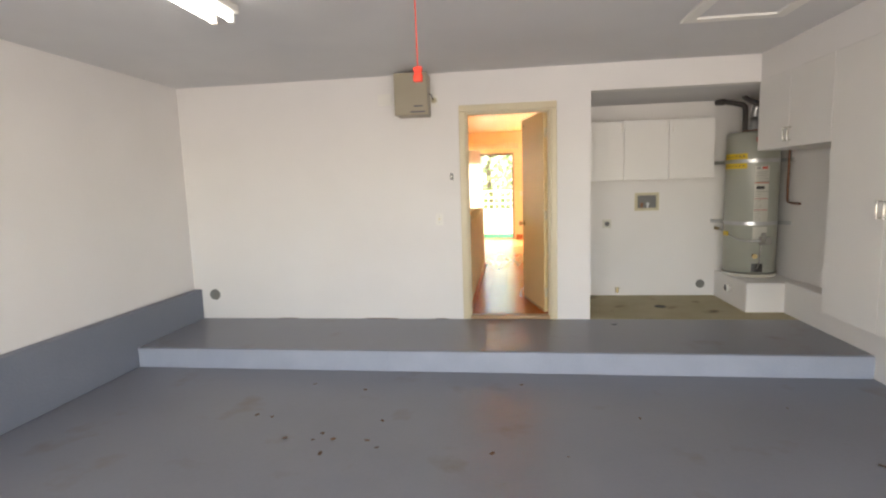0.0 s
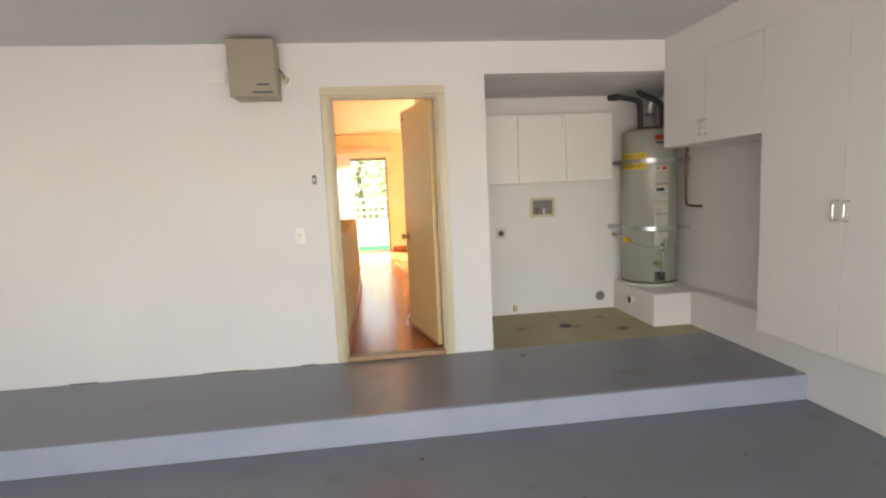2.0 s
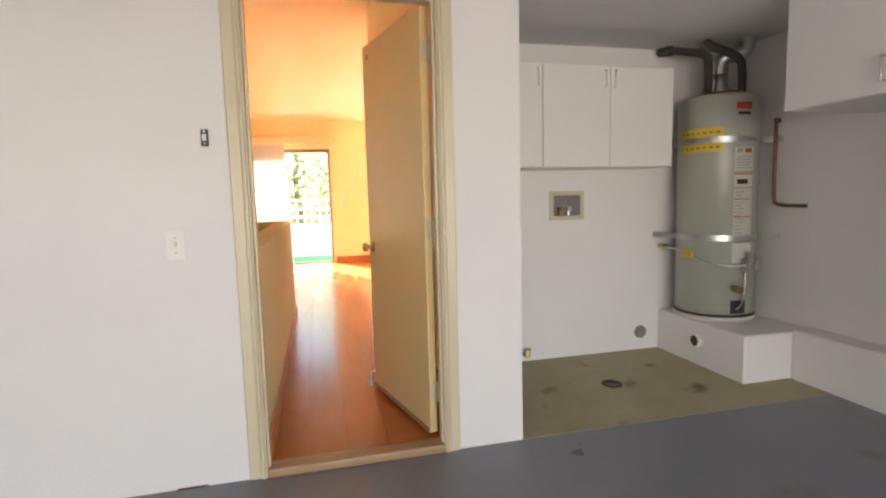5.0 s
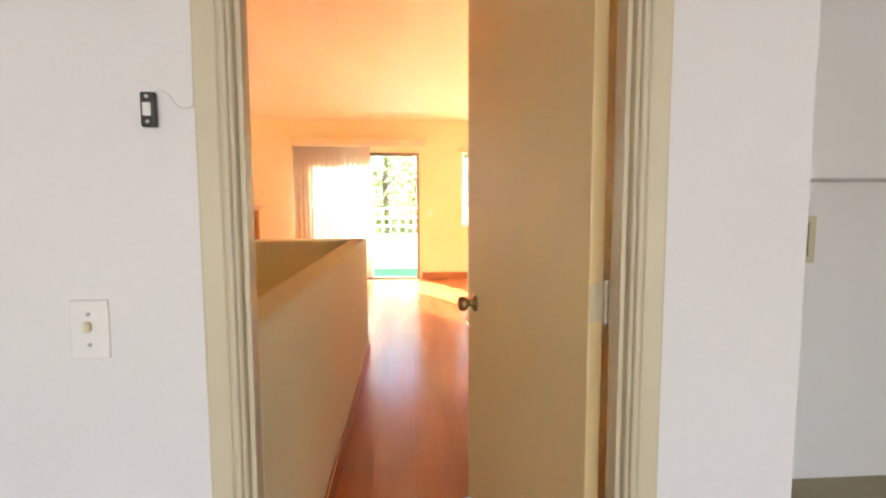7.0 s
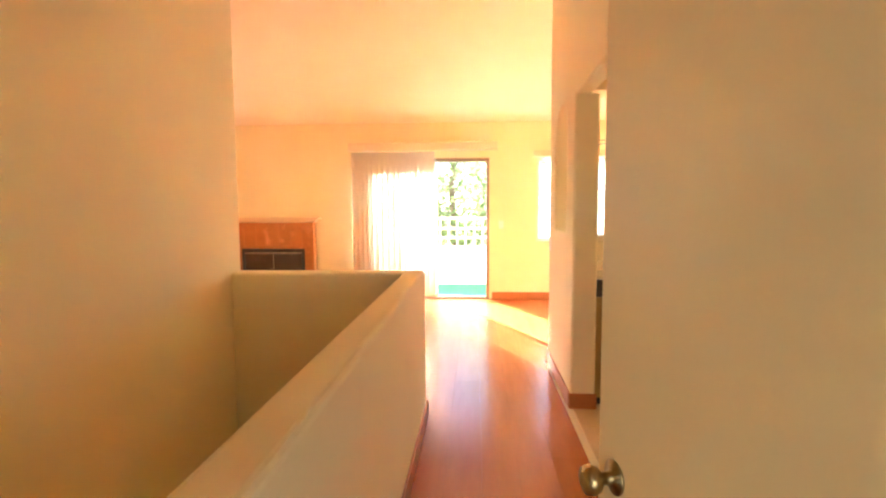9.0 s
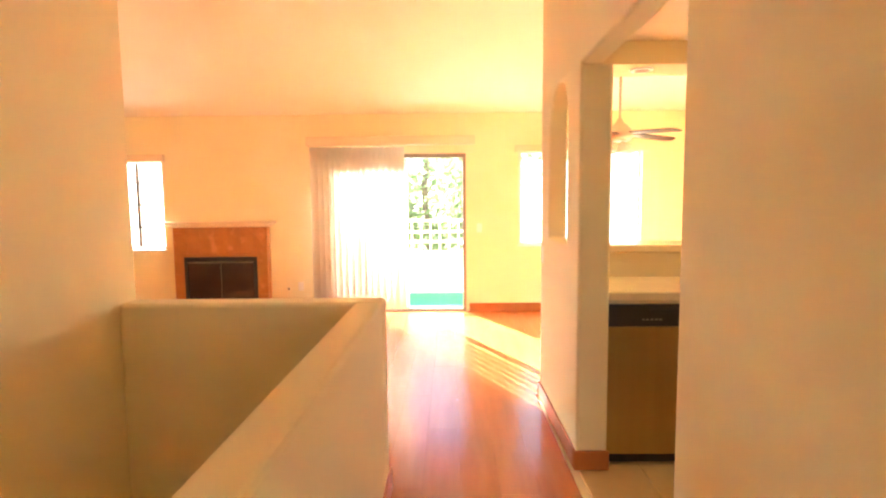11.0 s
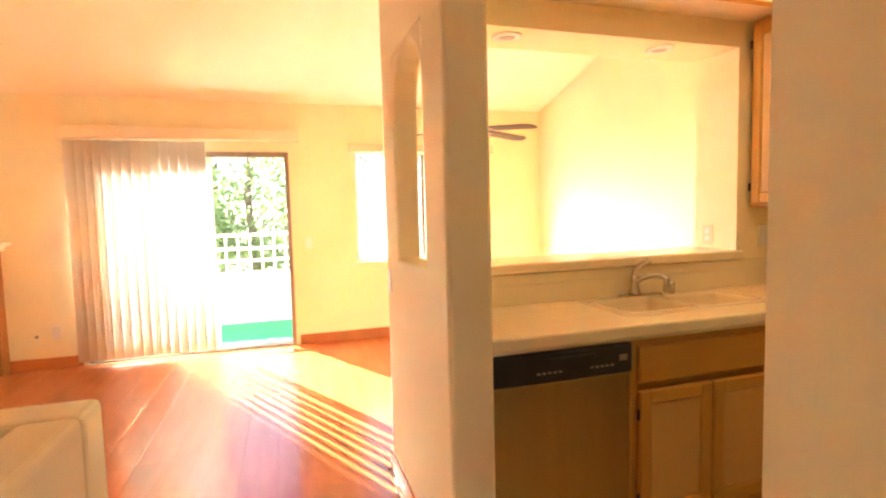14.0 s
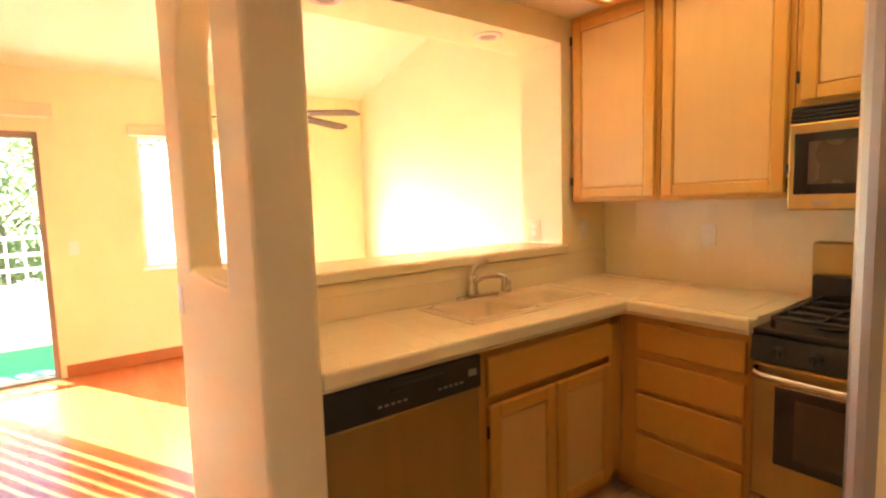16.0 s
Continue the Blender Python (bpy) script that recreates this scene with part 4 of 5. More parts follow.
sb = empty("sink_base_cabinet", (1.87, 8.76, LF), "light oak sink base cabinet with two doors", "cabinet")
under("body", B(1.432, 2.308, 8.52, 9.0, LF + 0.10, 0.93), M["oak"], sb)
under("toe_kick", B(1.432, 2.36, 8.58, 8.60, LF + 0.002, LF + 0.10), M["oak_side"], sb)
fb = bmesh.new()
box(fb, 1.432, 1.49, 8.50, 8.519, LF + 0.10, 1.076)
box(fb, 2.215, 2.309, 8.50, 8.519, LF + 0.10, 1.076)
box(fb, 1.49, 2.285, 8.50, 8.519, 1.03, 1.076)
box(fb, 1.49, 2.285, 8.50, 8.519, LF + 0.10, LF + 0.135)
under("face_frame", fb, M["oak"], sb)
under("drawer_front", B(1.478, 2.205, 8.480, 8.4995, 0.892, 1.042, 0.008, 2), M["oak_side"], sb)
cab_door(sb, "x", 1.478, 1.837, 0.335, 0.862, 8.480, 1.471)
cab_door(sb, "x", 1.845, 2.205, 0.335, 0.862, 8.480, None)

db = empty("drawer_base_cabinet", (2.6, 8.2, LF), "light oak base cabinet with four drawers", "cabinet")
under("body", B(2.332, 2.90, 7.952, 8.50, LF + 0.10, 1.076), M["oak"], db)
under("toe_kick", B(2.40, 2.42, 7.952, 8.58, LF + 0.002, LF + 0.10), M["oak_side"], db)
under("face_frame", B(2.312, 2.331, 7.954, 8.498, LF + 0.10, 1.076), M["oak"], db)
for z0, z1 in ((0.918, 1.042), (0.745, 0.880), (0.561, 0.722), (0.365, 0.533)):
    under("drawer_front", B(2.292, 2.3115, 7.972, 8.418, z0, z1, 0.008, 2), M["oak_side"], db)

# worktop, sink and tiles
ct = bmesh.new()
for b in ((0.802, 2.918, 8.4561, 8.58), (0.802, 1.50, 8.58, 9.018), (2.33, 2.918, 8.58, 9.018), (1.50, 2.33, 8.955, 9.018), (2.268, 2.918, 7.948, 8.456)):
    box(ct, *b, 1.078, 1.13)
top = single("worktop", ct, M["grout"], "cream tiled L-shaped kitchen worktop", "worktop")
tile_bm = B(-0.0547, 0.0547, -0.0547, 0.0547, 0, 0.006, 0.0009)
tile_me = mesh_of("tile", tile_bm, M["counter_tile"])
xs = [0.899 + k * 0.110 for k in range(20) if 0.899 + k * 0.110 < 2.86]
ys = [8.524 + k * 0.110 for k in range(5)]
for x in xs:
    for y in ys:
        if not (1.46 < x < 2.37 and 8.55 < y < 8.99):
            if x + 0.054 < 2.918:
                piece("tile", tile_me, top, (x, y, 1.1301))
for i in range(5):
    for j in range(4):
        piece("tile", tile_me, top, (2.336 + 0.110 * i + 0.05, 8.404 - 0.110 * j, 1.1301))
part("edge_trim", B(0.844, 2.2745, 8.436, 8.468, 1.089, 1.1425, 0.012, 4), M["counter_tile"], top, "rounded cream tile nosing")
part("edge_trim", B(2.250, 2.282, 7.948, 8.462, 1.0895, 1.1420, 0.012, 4), M["counter_tile"], top, "rounded cream tile nosing")
for i in range(5):
    x = 2.386 + 0.110 * i
    part("tile", B(x - 0.0544, x + 0.0544, 7.949, 8.0185, 1.1301, 1.136, 0.0016), M["counter_tile"], top)
part("edge_tile", B(2.27, 2.36, 8.44, 8.53, 1.105, 1.142, 0.008, 2), M["counter_tile"], top)
bs_me = mesh_of("splash_tile", B(-0.07495, 0.07495, -0.003, 0.0, 0, 0.092), M["counter_tile"])
cap_me = mesh_of("splash_tile", B(-0.07499, 0.07499, -0.007, 0.0, 0, 0.048), M["counter_tile"])
splash = single("splashback", B(0.802, 2.9185, 9.012, 9.0198, 1.13, 1.283), M["grout"], "cream tiled splashback below the serving sill", "splashback", kind=S)
for k in range(14):
    piece("splash_tile", bs_me, splash, (0.918 + k * 0.15, 9.0118, 1.139))
    piece("splash_tile", cap_me, splash, (0.918 + k * 0.15, 9.0118, 1.2335))
splash2 = single("splashback_east", B(2.911, 2.9198, 7.10, 9.011, 1.13, 1.564), M["grout"], "cream tiled splashback behind the range", "splashback", kind=S)
be_me = mesh_of("splash_tile", B(-0.003, 0.0, -0.1003, 0.1003, 0, 0.175), M["counter_tile"])
bt_me = mesh_of("splash_tile", B(-0.003, 0.0, -0.1003, 0.1003, 0, 0.246), M["counter_tile"])
for k in range(9):
    piece("splash_tile", be_me, splash2, (2.9108, 8.905 - k * 0.201, 1.136))
    piece("splash_tile", bt_me, splash2, (2.9108, 8.905 - k * 0.201, 1.314))

def bowl(bm, x0, x1, y0, y1, z, depth, r=0.05):
    def loop(i, zz):
        out = []
        for cx, cy, a0 in ((x1 - r, y1 - r, 0), (x0 + r, y1 - r, 90), (x0 + r, y0 + r, 180), (x1 - r, y0 + r, 270)):
            for k in range(5):
                a = radians(a0 + k * 22.5)
                out.append(bm.verts.new((cx + (r - i) * math.cos(a), cy + (r - i) * math.sin(a), zz)))
        return out
    loops = [loop(-0.016, z - 0.004), loop(-0.012, z + 0.006), loop(0, z + 0.004), loop(0.006, z - 0.02), loop(0.014, z - depth + 0.02), loop(0.035, z - depth)]
    for a, b in zip(loops, loops[1:]):
        for k in range(len(a)):
            bm.faces.new((a[k], a[(k + 1) % len(a)], b[(k + 1) % len(a)], b[k])).smooth = True
    bm.faces.new(loops[-1])


sink = empty("kitchen_sink", (1.91, 8.78, 1.13), "cream enamel double-bowl sink set in the worktop", "sink")
for a, b in ((1.545, 1.905), (1.945, 2.285)):
    sk = bmesh.new()
    bowl(sk, a, b, 8.635, 8.93, 1.138, 0.17)
    under("bowl", sk, M["sink"], sink)
rim = bmesh.new()
for b in ((1.50, 2.33, 8.58, 8.622), (1.50, 2.33, 8.943, 8.957), (1.50, 1.532, 8.622, 8.943), (2.298, 2.33, 8.622, 8.943), (1.918, 1.932, 8.622, 8.943)):
    box(rim, *b, 1.075, 1.141, 0.004)
under("rim", rim, M["sink"], sink)
fa = empty("kitchen_faucet", (1.835, 8.97, 1.14), "brushed nickel single-lever kitchen faucet", "faucet")
bp = bmesh.new()
cyl(bp, (1.765, 8.97, 1.1415), (1.765, 8.97, 1.152), 0.028, 0.022, seg=20, bevel=0.002)
cyl(bp, (1.965, 8.97, 1.1415), (1.965, 8.97, 1.152), 0.028, 0.022, seg=20, bevel=0.002)
box(bp, 1.765, 1.965, 8.946, 8.994, 1.1415, 1.151, 0.004, 2)
under("base_plate", bp, M["chrome"], fa)
under("body", lathe(bmesh.new(), [(0.030, 0.0), (0.029, 0.010), (0.022, 0.025), (0.020, 0.07), (0.021, 0.088), (0.012, 0.096), (0.002, 0.097)], (1.835, 8.97, 1.151), 20), M["chrome"], fa)
under("lever", tube(bmesh.new(), [(1.832, 8.97, 1.22), (1.825, 8.965, 1.262), (1.85, 8.955, 1.295), (1.895, 8.94, 1.318)], 0.012, 10, 2), M["chrome"], fa, "curved lever handle")
under("spout", tube(bmesh.new(), [(1.84, 8.96, 1.215), (1.865, 8.925, 1.243), (1.91, 8.875, 1.250), (1.925, 8.855, 1.238)], 0.013, 10, 2), M["chrome"], fa)
under("nozzle", lathe(bmesh.new(), [(0.010, 0.0), (0.015, 0.003), (0.017, 0.02), (0.014, 0.065), (0.010, 0.072)], (1.926, 8.853, 1.172), 16), M["chrome"], fa)
single("air_gap", lathe(bmesh.new(), [(0.018, 0), (0.018, 0.05), (0.015, 0.058), (0.002, 0.06)], (2.055, 8.968, 1.1415), 16), M["chrome"], "chrome dishwasher air gap beside the faucet", "air gap")

# upper cabinets
def upper(y0, y1, z0, z1, doors, label):
    c = empty("upper_cabinet", (2.75, (y0 + y1) / 2, z0), label, "cabinet", "upper kitchen cabinets")
    under("body", B(2.612, 2.918, y0, y1, z0, z1), M["oak"], c)
    for a, b, h in doors:
        cab_door(c, "y", a, b, z0 + 0.02, z1 - 0.035, 2.590, h)
    return c


upper(8.498, 9.008, 1.565, 2.548, [(8.515, 8.99, 8.996)], "light oak upper cabinet with one panelled door")
upper(7.950, 8.494, 1.565, 2.548, [(7.968, 8.478, 7.960)], "light oak upper cabinet with one panelled door")
upper(7.15, 7.946, 1.908, 2.548, [(7.56, 7.925, 7.934), (7.17, 7.54, 7.162)], "short light oak cabinet above the microwave")

# microwave above the range
mw = empty("microwave", (2.72, 7.56, 1.515), "stainless over-range microwave with dark window", "microwave")
under("body", B(2.575, 2.918, 7.19, 7.944, 1.518, 1.906, 0.004), M["black"], mw)
under("door", B(2.545, 2.574, 7.36, 7.943, 1.518, 1.842, 0.008, 2), M["steel"], mw, "stainless door frame")
under("window", B(2.541, 2.5448, 7.43, 7.922, 1.578, 1.803, 0.002), M["dark_glass"], mw, "dark glass window")
under("window_screen", B(2.5395, 2.5409, 7.48, 7.875, 1.615, 1.77), M["screen"], mw, "perforated metal screen")
under("panel", B(2.548, 2.574, 7.192, 7.357, 1.518, 1.842, 0.006), M["black"], mw)
for k in range(4):
    under("vent_slat", B(2.546 + 0.003 * k, 2.574, 7.195, 7.940, 1.846 + k * 0.015, 1.857 + k * 0.015, 0.003), M["black"], mw)
under("mark", B(2.5415, 2.5448, 7.80, 7.86, 1.54, 1.552), M["label_grey"], mw)

# range
rg = empty("gas_range", (2.6, 7.56, LF), "stainless and black gas range with oven", "range")
under("body", B(2.31, 2.90, 7.185, 7.942, LF + 0.02, 1.075, 0.004), M["black"], rg)
under("oven_door", B(2.262, 2.309, 7.19, 7.938, 0.495, 0.992, 0.010, 2), M["steel"], rg, "stainless oven door")
under("oven_window", B(2.258, 2.2618, 7.27, 7.862, 0.635, 0.918, 0.002), M["dark_glass"], rg, "dark oven window")
under("oven_screen", B(2.2565, 2.2579, 7.33, 7.80, 0.675, 0.88), M["screen"], rg, "perforated inner screen")
under("drawer", B(2.270, 2.309, 7.19, 7.938, LF + 0.06, 0.488, 0.008, 2), M["steel"], rg)
oh = tube(bmesh.new(), [(2.258, 7.92, 0.968), (2.225, 7.915, 0.960), (2.205, 7.85, 0.957), (2.205, 7.28, 0.957), (2.225, 7.21, 0.960), (2.258, 7.205, 0.968)], 0.014, 10, 2)
under("oven_handle", oh, M["chrome"], rg, "curved metal oven handle")
kp = bmesh.new()
v = [kp.verts.new(p) for y in (7.188, 7.940) for p in ((2.248, y, 1.0), (2.309, y, 0.998), (2.309, y, 1.09), (2.262, y, 1.088))]
for f in ((0, 1, 2, 3), (7, 6, 5, 4), (0, 4, 5, 1), (1, 5, 6, 2), (2, 6, 7, 3), (3, 7, 4, 0)):
    kp.faces.new([v[i] for i in f])
under("control_strip", kp, M["black_iron"], rg, "black control strip")
for y in (7.85, 7.74, 7.56, 7.38, 7.27):
    k = cyl(bmesh.new(), (2.256, y, 1.046), (2.228, y, 1.042), 0.021, 0.017, seg=18, bevel=0.003)
    box(k, 2.220, 2.232, y - 0.004, y + 0.004, 1.024, 1.062, 0.002)
    under("knob", k, M["black"], rg, "black burner knob")
under("cooktop", B(2.262, 2.86, 7.188, 7.940, 1.0905, 1.112, 0.008, 2), M["black_iron"], rg, "black enamel cooktop")
for cy in (7.38, 7.75):
    for cx in (2.42, 2.69):
        under("burner", lathe(bmesh.new(), [(0.002, 1.113), (0.055, 1.113), (0.055, 1.122), (0.036, 1.124), (0.036, 1.134), (0.002, 1.136)], (cx, cy, 0), 20), M["black_iron"], rg)
    g = bmesh.new()
    for y in (cy - 0.14, cy + 0.14):
        box(g, 2.30, 2.82, y - 0.006, y + 0.006, 1.142, 1.156, 0.002)
        for x in (2.305, 2.815):
            box(g, x - 0.006, x + 0.006, y - 0.006, y + 0.006, 1.113, 1.144)
    for x in (2.306, 2.42, 2.555, 2.69, 2.814):
        box(g, x - 0.006, x + 0.006, cy - 0.14, cy + 0.14, 1.142, 1.155, 0.002)
    box(g, 2.30, 2.82, cy - 0.006, cy + 0.006, 1.142, 1.155, 0.002)
    under("grate", g, M["black_iron"], rg, "cast iron grate")
under("back_panel", B(2.84, 2.902, 7.188, 7.940, 1.113, 1.234, 0.006, 2), M["black_iron"], rg)
bp = under("backguard", B(2.83, 2.902, 7.188, 7.940, 1.235, 1.378, 0.012, 3), M["steel"], rg, "stainless back guard")
ck = cyl(bmesh.new(), (2.8295, 7.70, 1.325), (2.812, 7.70, 1.325), 0.026, seg=18, bevel=0.003)
under("knob", ck, M["black"], bp, "black dial")

# refrigerator beside the doorway
rf = empty("refrigerator", (1.22, 6.9, LF), "stainless steel refrigerator standing beside the doorway", "refrigerator")
under("body", B(0.846, 1.594, 6.53, 7.236, LF + 0.03, 1.95, 0.006, 2), M["label_grey"], rf, "grey painted cabinet")
for x0, x1, hx in ((0.842, 1.217, 1.17), (1.223, 1.598, 1.27)):
    d = under("door", B(x0, x1, 7.240, 7.315, LF + 0.09, 1.955, 0.018, 4), M["fridge"], rf, "brushed stainless door")
    under("handle", tube(bmesh.new(), [(hx, 7.313, 0.80), (hx, 7.36, 0.82), (hx, 7.36, 1.58), (hx, 7.313, 1.60)], 0.011, 8, 2), M["chrome"], d)
for x in (0.90, 1.54):
    for y in (6.6, 7.17):
        under("foot", cyl(bmesh.new(), (x, y, LF - 0.0005), (x, y, LF + 0.032), 0.02, seg=12), M["black"], rf)

# outlets
def outlet(x, y, z, face, m, label):
    """face x: looks to -x, face y: looks to -y, on the wall surface at x or y."""
    o = empty("wall_outlet", (x, y, z), label, "outlet")
    def bx(a, c, d0, d1, b):
        return B(x - d1, x - d0, y - a, y + a, z - c, z + c, b, 2) if face == "x" else B(x - a, x + a, y - d1, y - d0, z - c, z + c, b, 2)
    under("plate", bx(0.035, 0.057, 0.0, 0.006, 0.002), M[m], o)
    for dz in (-0.02, 0.02):
        q = bmesh.new()
        if face == "x":
            box(q, x - 0.009, x - 0.0061, y - 0.012, y + 0.012, z + dz - 0.013, z + dz + 0.013, 0.001)
        else:
            box(q, x - 0.012, x + 0.012, y - 0.009, y - 0.0061, z + dz - 0.013, z + dz + 0.013, 0.001)
        under("socket", q, M["white_plastic"], o)
    return o


outlet(2.529, 9.215, 1.413, "x", "ivory", "ivory outlet plate on the opening's jamb")
outlet(2.9045, 8.40, 1.385, "x", "white_plastic", "cream outlet plate on the tiled splashback")
outlet(2.72, 9.019, 1.41, "y", "white_plastic", "cream outlet plate beside the serving opening")
outlet(-1.90, 12.419, 0.55, "y", "white_plastic", "white outlet plate on the living room wall")
outlet(0.42, 12.419, 1.29, "y", "white_plastic", "white switch plate beside the sliding door")
single("cable_plate", cyl(bmesh.new(), (-2.06, 12.42, 0.52), (-2.06, 12.41, 0.52), 0.014, seg=12), M["plastic_dark_grey"], "small dark cable outlet on the wall", "cable outlet")
outlet(0.684, 9.40, 1.24, "x", "white_plastic", "white switch plate at the wall's end")

kl = empty("kitchen_light", (2.1, 8.1, 2.55), "recessed fluorescent kitchen light with wooden frame", "ceiling light")
under("diffuser", B(1.64, 2.46, 7.20, 8.68, 2.505, 2.512), M["panel_glow"], kl, "glowing diffuser panel")
for b in ((1.60, 2.50, 8.68, 8.72), (1.60, 2.50, 7.16, 7.20), (1.60, 1.64, 7.2001, 8.6799), (2.46, 2.50, 7.2001, 8.6799)):
    under("frame", B(*b, 2.495, 2.549, 0.004), M["oak"], kl)
for x in (1.24, 2.12):
    d = empty("recessed_downlight", (x, 9.14, 2.415), "round white recessed downlight in the opening's head", "downlight", "downlights")
    under("ring", lathe(bmesh.new(), [(0.072, 0.0), (0.072, -0.006), (0.045, -0.010), (0.042, 0.0)], (x, 9.14, 2.4145), 28), M["white_plastic"], d)
    under("lens", cyl(bmesh.new(), (x, 9.14, 2.4142), (x, 9.14, 2.411), 0.042, seg=24), M["label_grey"], d)

# ---- living room ----
def skirting(bm, x0, x1, y0, y1):
    return box(bm, x0, x1, y0, y1, LF, LF + 0.105, 0.006, 2)


sk_runs = [(-6.0, -3.46, 12.405, 12.419), (-2.36, -1.70, 12.405, 12.419), (0.29, 3.15, 12.405, 12.419), (3.135, 3.149, 9.33, 12.404), (0.671, 0.685, 8.444, 9.476), (0.671, 0.854, 8.416, 8.4295), (0.649, 0.662, 5.312, 7.252), (0.671, 0.84, 9.476, 9.49), (-5.999, -5.985, 8.27, 12.404), (-0.2645, -0.251, 5.312, 8.275), (-1.46, -0.265, 8.263, 8.276)]
for r in sk_runs:
    single("baseboard", skirting(bmesh.new(), *r), M["skirting"], "orange-stained wooden baseboard", "baseboard", kind=S)

# sliding glass door
sd = empty("sliding_door", (-0.7, 12.49, LF), "sliding glass door standing open to the balcony", "sliding door", kind=S)
for b in ((-1.66, -1.62, LF, 2.24), (0.21, 0.25, LF, 2.24)):
    under("frame", B(b[0], b[1], 12.43, 12.55, b[2], b[3], 0.004), M["alu"], sd)
under("frame", B(-1.62, 0.21, 12.43, 12.55, 2.19, 2.24, 0.004), M["alu"], sd)
under("track", B(-1.62, 0.21, 12.43, 12.55, LF - 0.001, LF + 0.022, 0.004), M["alu"], sd)
for name, x0, x1, y in (("fixed_sash", -1.615, -0.50, 12.52), ("sliding_sash", -1.60, -0.52, 12.47)):
    bm = bmesh.new()
    for a in ((x0, x0 + 0.05, LF + 0.025, 2.185), (x1 - 0.05, x1, LF + 0.025, 2.185), (x0 + 0.05, x1 - 0.05, LF + 0.025, LF + 0.10), (x0 + 0.05, x1 - 0.05, 2.135, 2.185)):
        box(bm, a[0], a[1], y - 0.015, y + 0.015, a[2], a[3], 0.003)
    s = under(name, bm, M["white_frame"], sd)
    g = under("pane", B(x0 + 0.05, x1 - 0.05, y - 0.003, y + 0.003, LF + 0.10, 2.135), M["glass"], s)
    g.visible_shadow = False
hd = tube(bmesh.new(), [(-0.545, 12.452, 1.12), (-0.545, 12.425, 1.13), (-0.545, 12.425, 1.27), (-0.545, 12.452, 1.28)], 0.008, 8, 1)
under("handle", hd, M["black"], sd, "dark pull handle")

# vertical blind
vb = empty("vertical_blind", (-1.1, 12.33, 2.36), "white vertical slat blind with valance, drawn to one side", "blind")
under("headrail", B(-1.70, 0.33, 12.30, 12.345, 2.335, 2.375, 0.004), M["white_frame"], vb)
va = B(-1.74, 0.36, 12.262, 12.275, 2.335, 2.445, 0.004)
box(va, -1.74, -1.728, 12.275, 12.418, 2.335, 2.445)
box(va, 0.348, 0.36, 12.275, 12.418, 2.335, 2.445)
box(va, -1.728, 0.348, 12.275, 12.418, 2.437, 2.445)
under("valance", va, M["mantel"], vb, "cream fabric valance")


def slat_mesh():
    bm = bmesh.new()
    rows = []
    for k in range(7):
        u = -0.049 + k * 0.098 / 6
        w = 0.008 * (1 - (u / 0.049) ** 2)
        rows.append([bm.verts.new((u, w + d, z)) for d in (0, 0.0012) for z in (0, 2.06)])
    for a, b in zip(rows, rows[1:]):
        bm.faces.new((a[0], b[0], b[1], a[1])).smooth = True
        bm.faces.new((a[2], a[3], b[3], b[2])).smooth = True
        bm.faces.new((a[1], b[1], b[3], a[3]))
        bm.faces.new((a[0], a[2], b[2], b[0]))
    return mesh_of("slat", bm, M["blind"])


nt = M["blind"].node_tree
tr = nt.nodes.new("ShaderNodeBsdfTranslucent")
tr.inputs[0].default_value = (0.95, 0.90, 0.80, 1)
mx = nt.nodes.new("ShaderNodeMixShader")
mx.inputs[0].default_value = 0.13
nt.links.new(nt.nodes["Principled BSDF"].outputs[0], mx.inputs[1])
nt.links.new(tr.outputs[0], mx.inputs[2])
nt.links.new(mx.outputs[0], nt.nodes["Material Output"].inputs[0])
slat = slat_mesh()
rnd = random.Random(3)
for k in range(15):
    x = -1.665 + k * 0.068 if k < 3 else -1.46 + (k - 3) * 0.0815
    ob = piece("slat", slat, vb, (x + 1.1, -0.005, LF + 0.05 - 2.36))
    ob.rotation_euler = (0, 0, radians(-7 + rnd.uniform(-4, 4) if k < 3 else rnd.uniform(-14, -4) if k < 9 else (-25, -31, -26, -33, -23, -30)[k - 9]))

# windows


def window(name, x0, x1, z0, z1, bars, label):
    w = empty(name, ((x0 + x1) / 2, 12.49, z0), label, "window", kind=S)
    fb = bmesh.new()
    for b in ((x0, x0 + 0.04, z0, z1), (x1 - 0.04, x1, z0, z1), (x0 + 0.04, x1 - 0.04, z0, z0 + 0.04), (x0 + 0.04, x1 - 0.04, z1 - 0.04, z1)):
        box(fb, b[0], b[1], 12.47, 12.53, b[2], b[3], 0.004)
    under("window_frame", fb, M["white_frame"], w)
    mid = (x0 + x1) / 2
    under("mullion", B(mid - 0.02, mid + 0.02, 12.475, 12.525, z0 + 0.04, z1 - 0.04, 0.004), M["alu"], w)
    for a, b in ((x0 + 0.04, mid - 0.02), (mid + 0.02, x1 - 0.04)):
        g = under("pane", B(a, b, 12.497, 12.503, z0 + 0.04, z1 - 0.04), M["glass"], w)
        g.visible_shadow = False
        for k in range(1, bars + 1):
            z = z0 + (z1 - z0) * k / (bars + 1)
            under("muntin", B(a, b, 12.480, 12.496, z - 0.010, z + 0.010), M["alu"], w)
    under("window_sill", B(x0 - 0.01, x1 + 0.01, 12.40, 12.469, z0 - 0.02, z0 + 0.002, 0.005, 2), M["white_frame"], w)
    under("blind_box", B(x0 - 0.05, x1 + 0.05, 12.36, 12.419, z1 - 0.03, z1 + 0.06, 0.005, 2), M["mantel"], w, "cream blind head box")
    return w


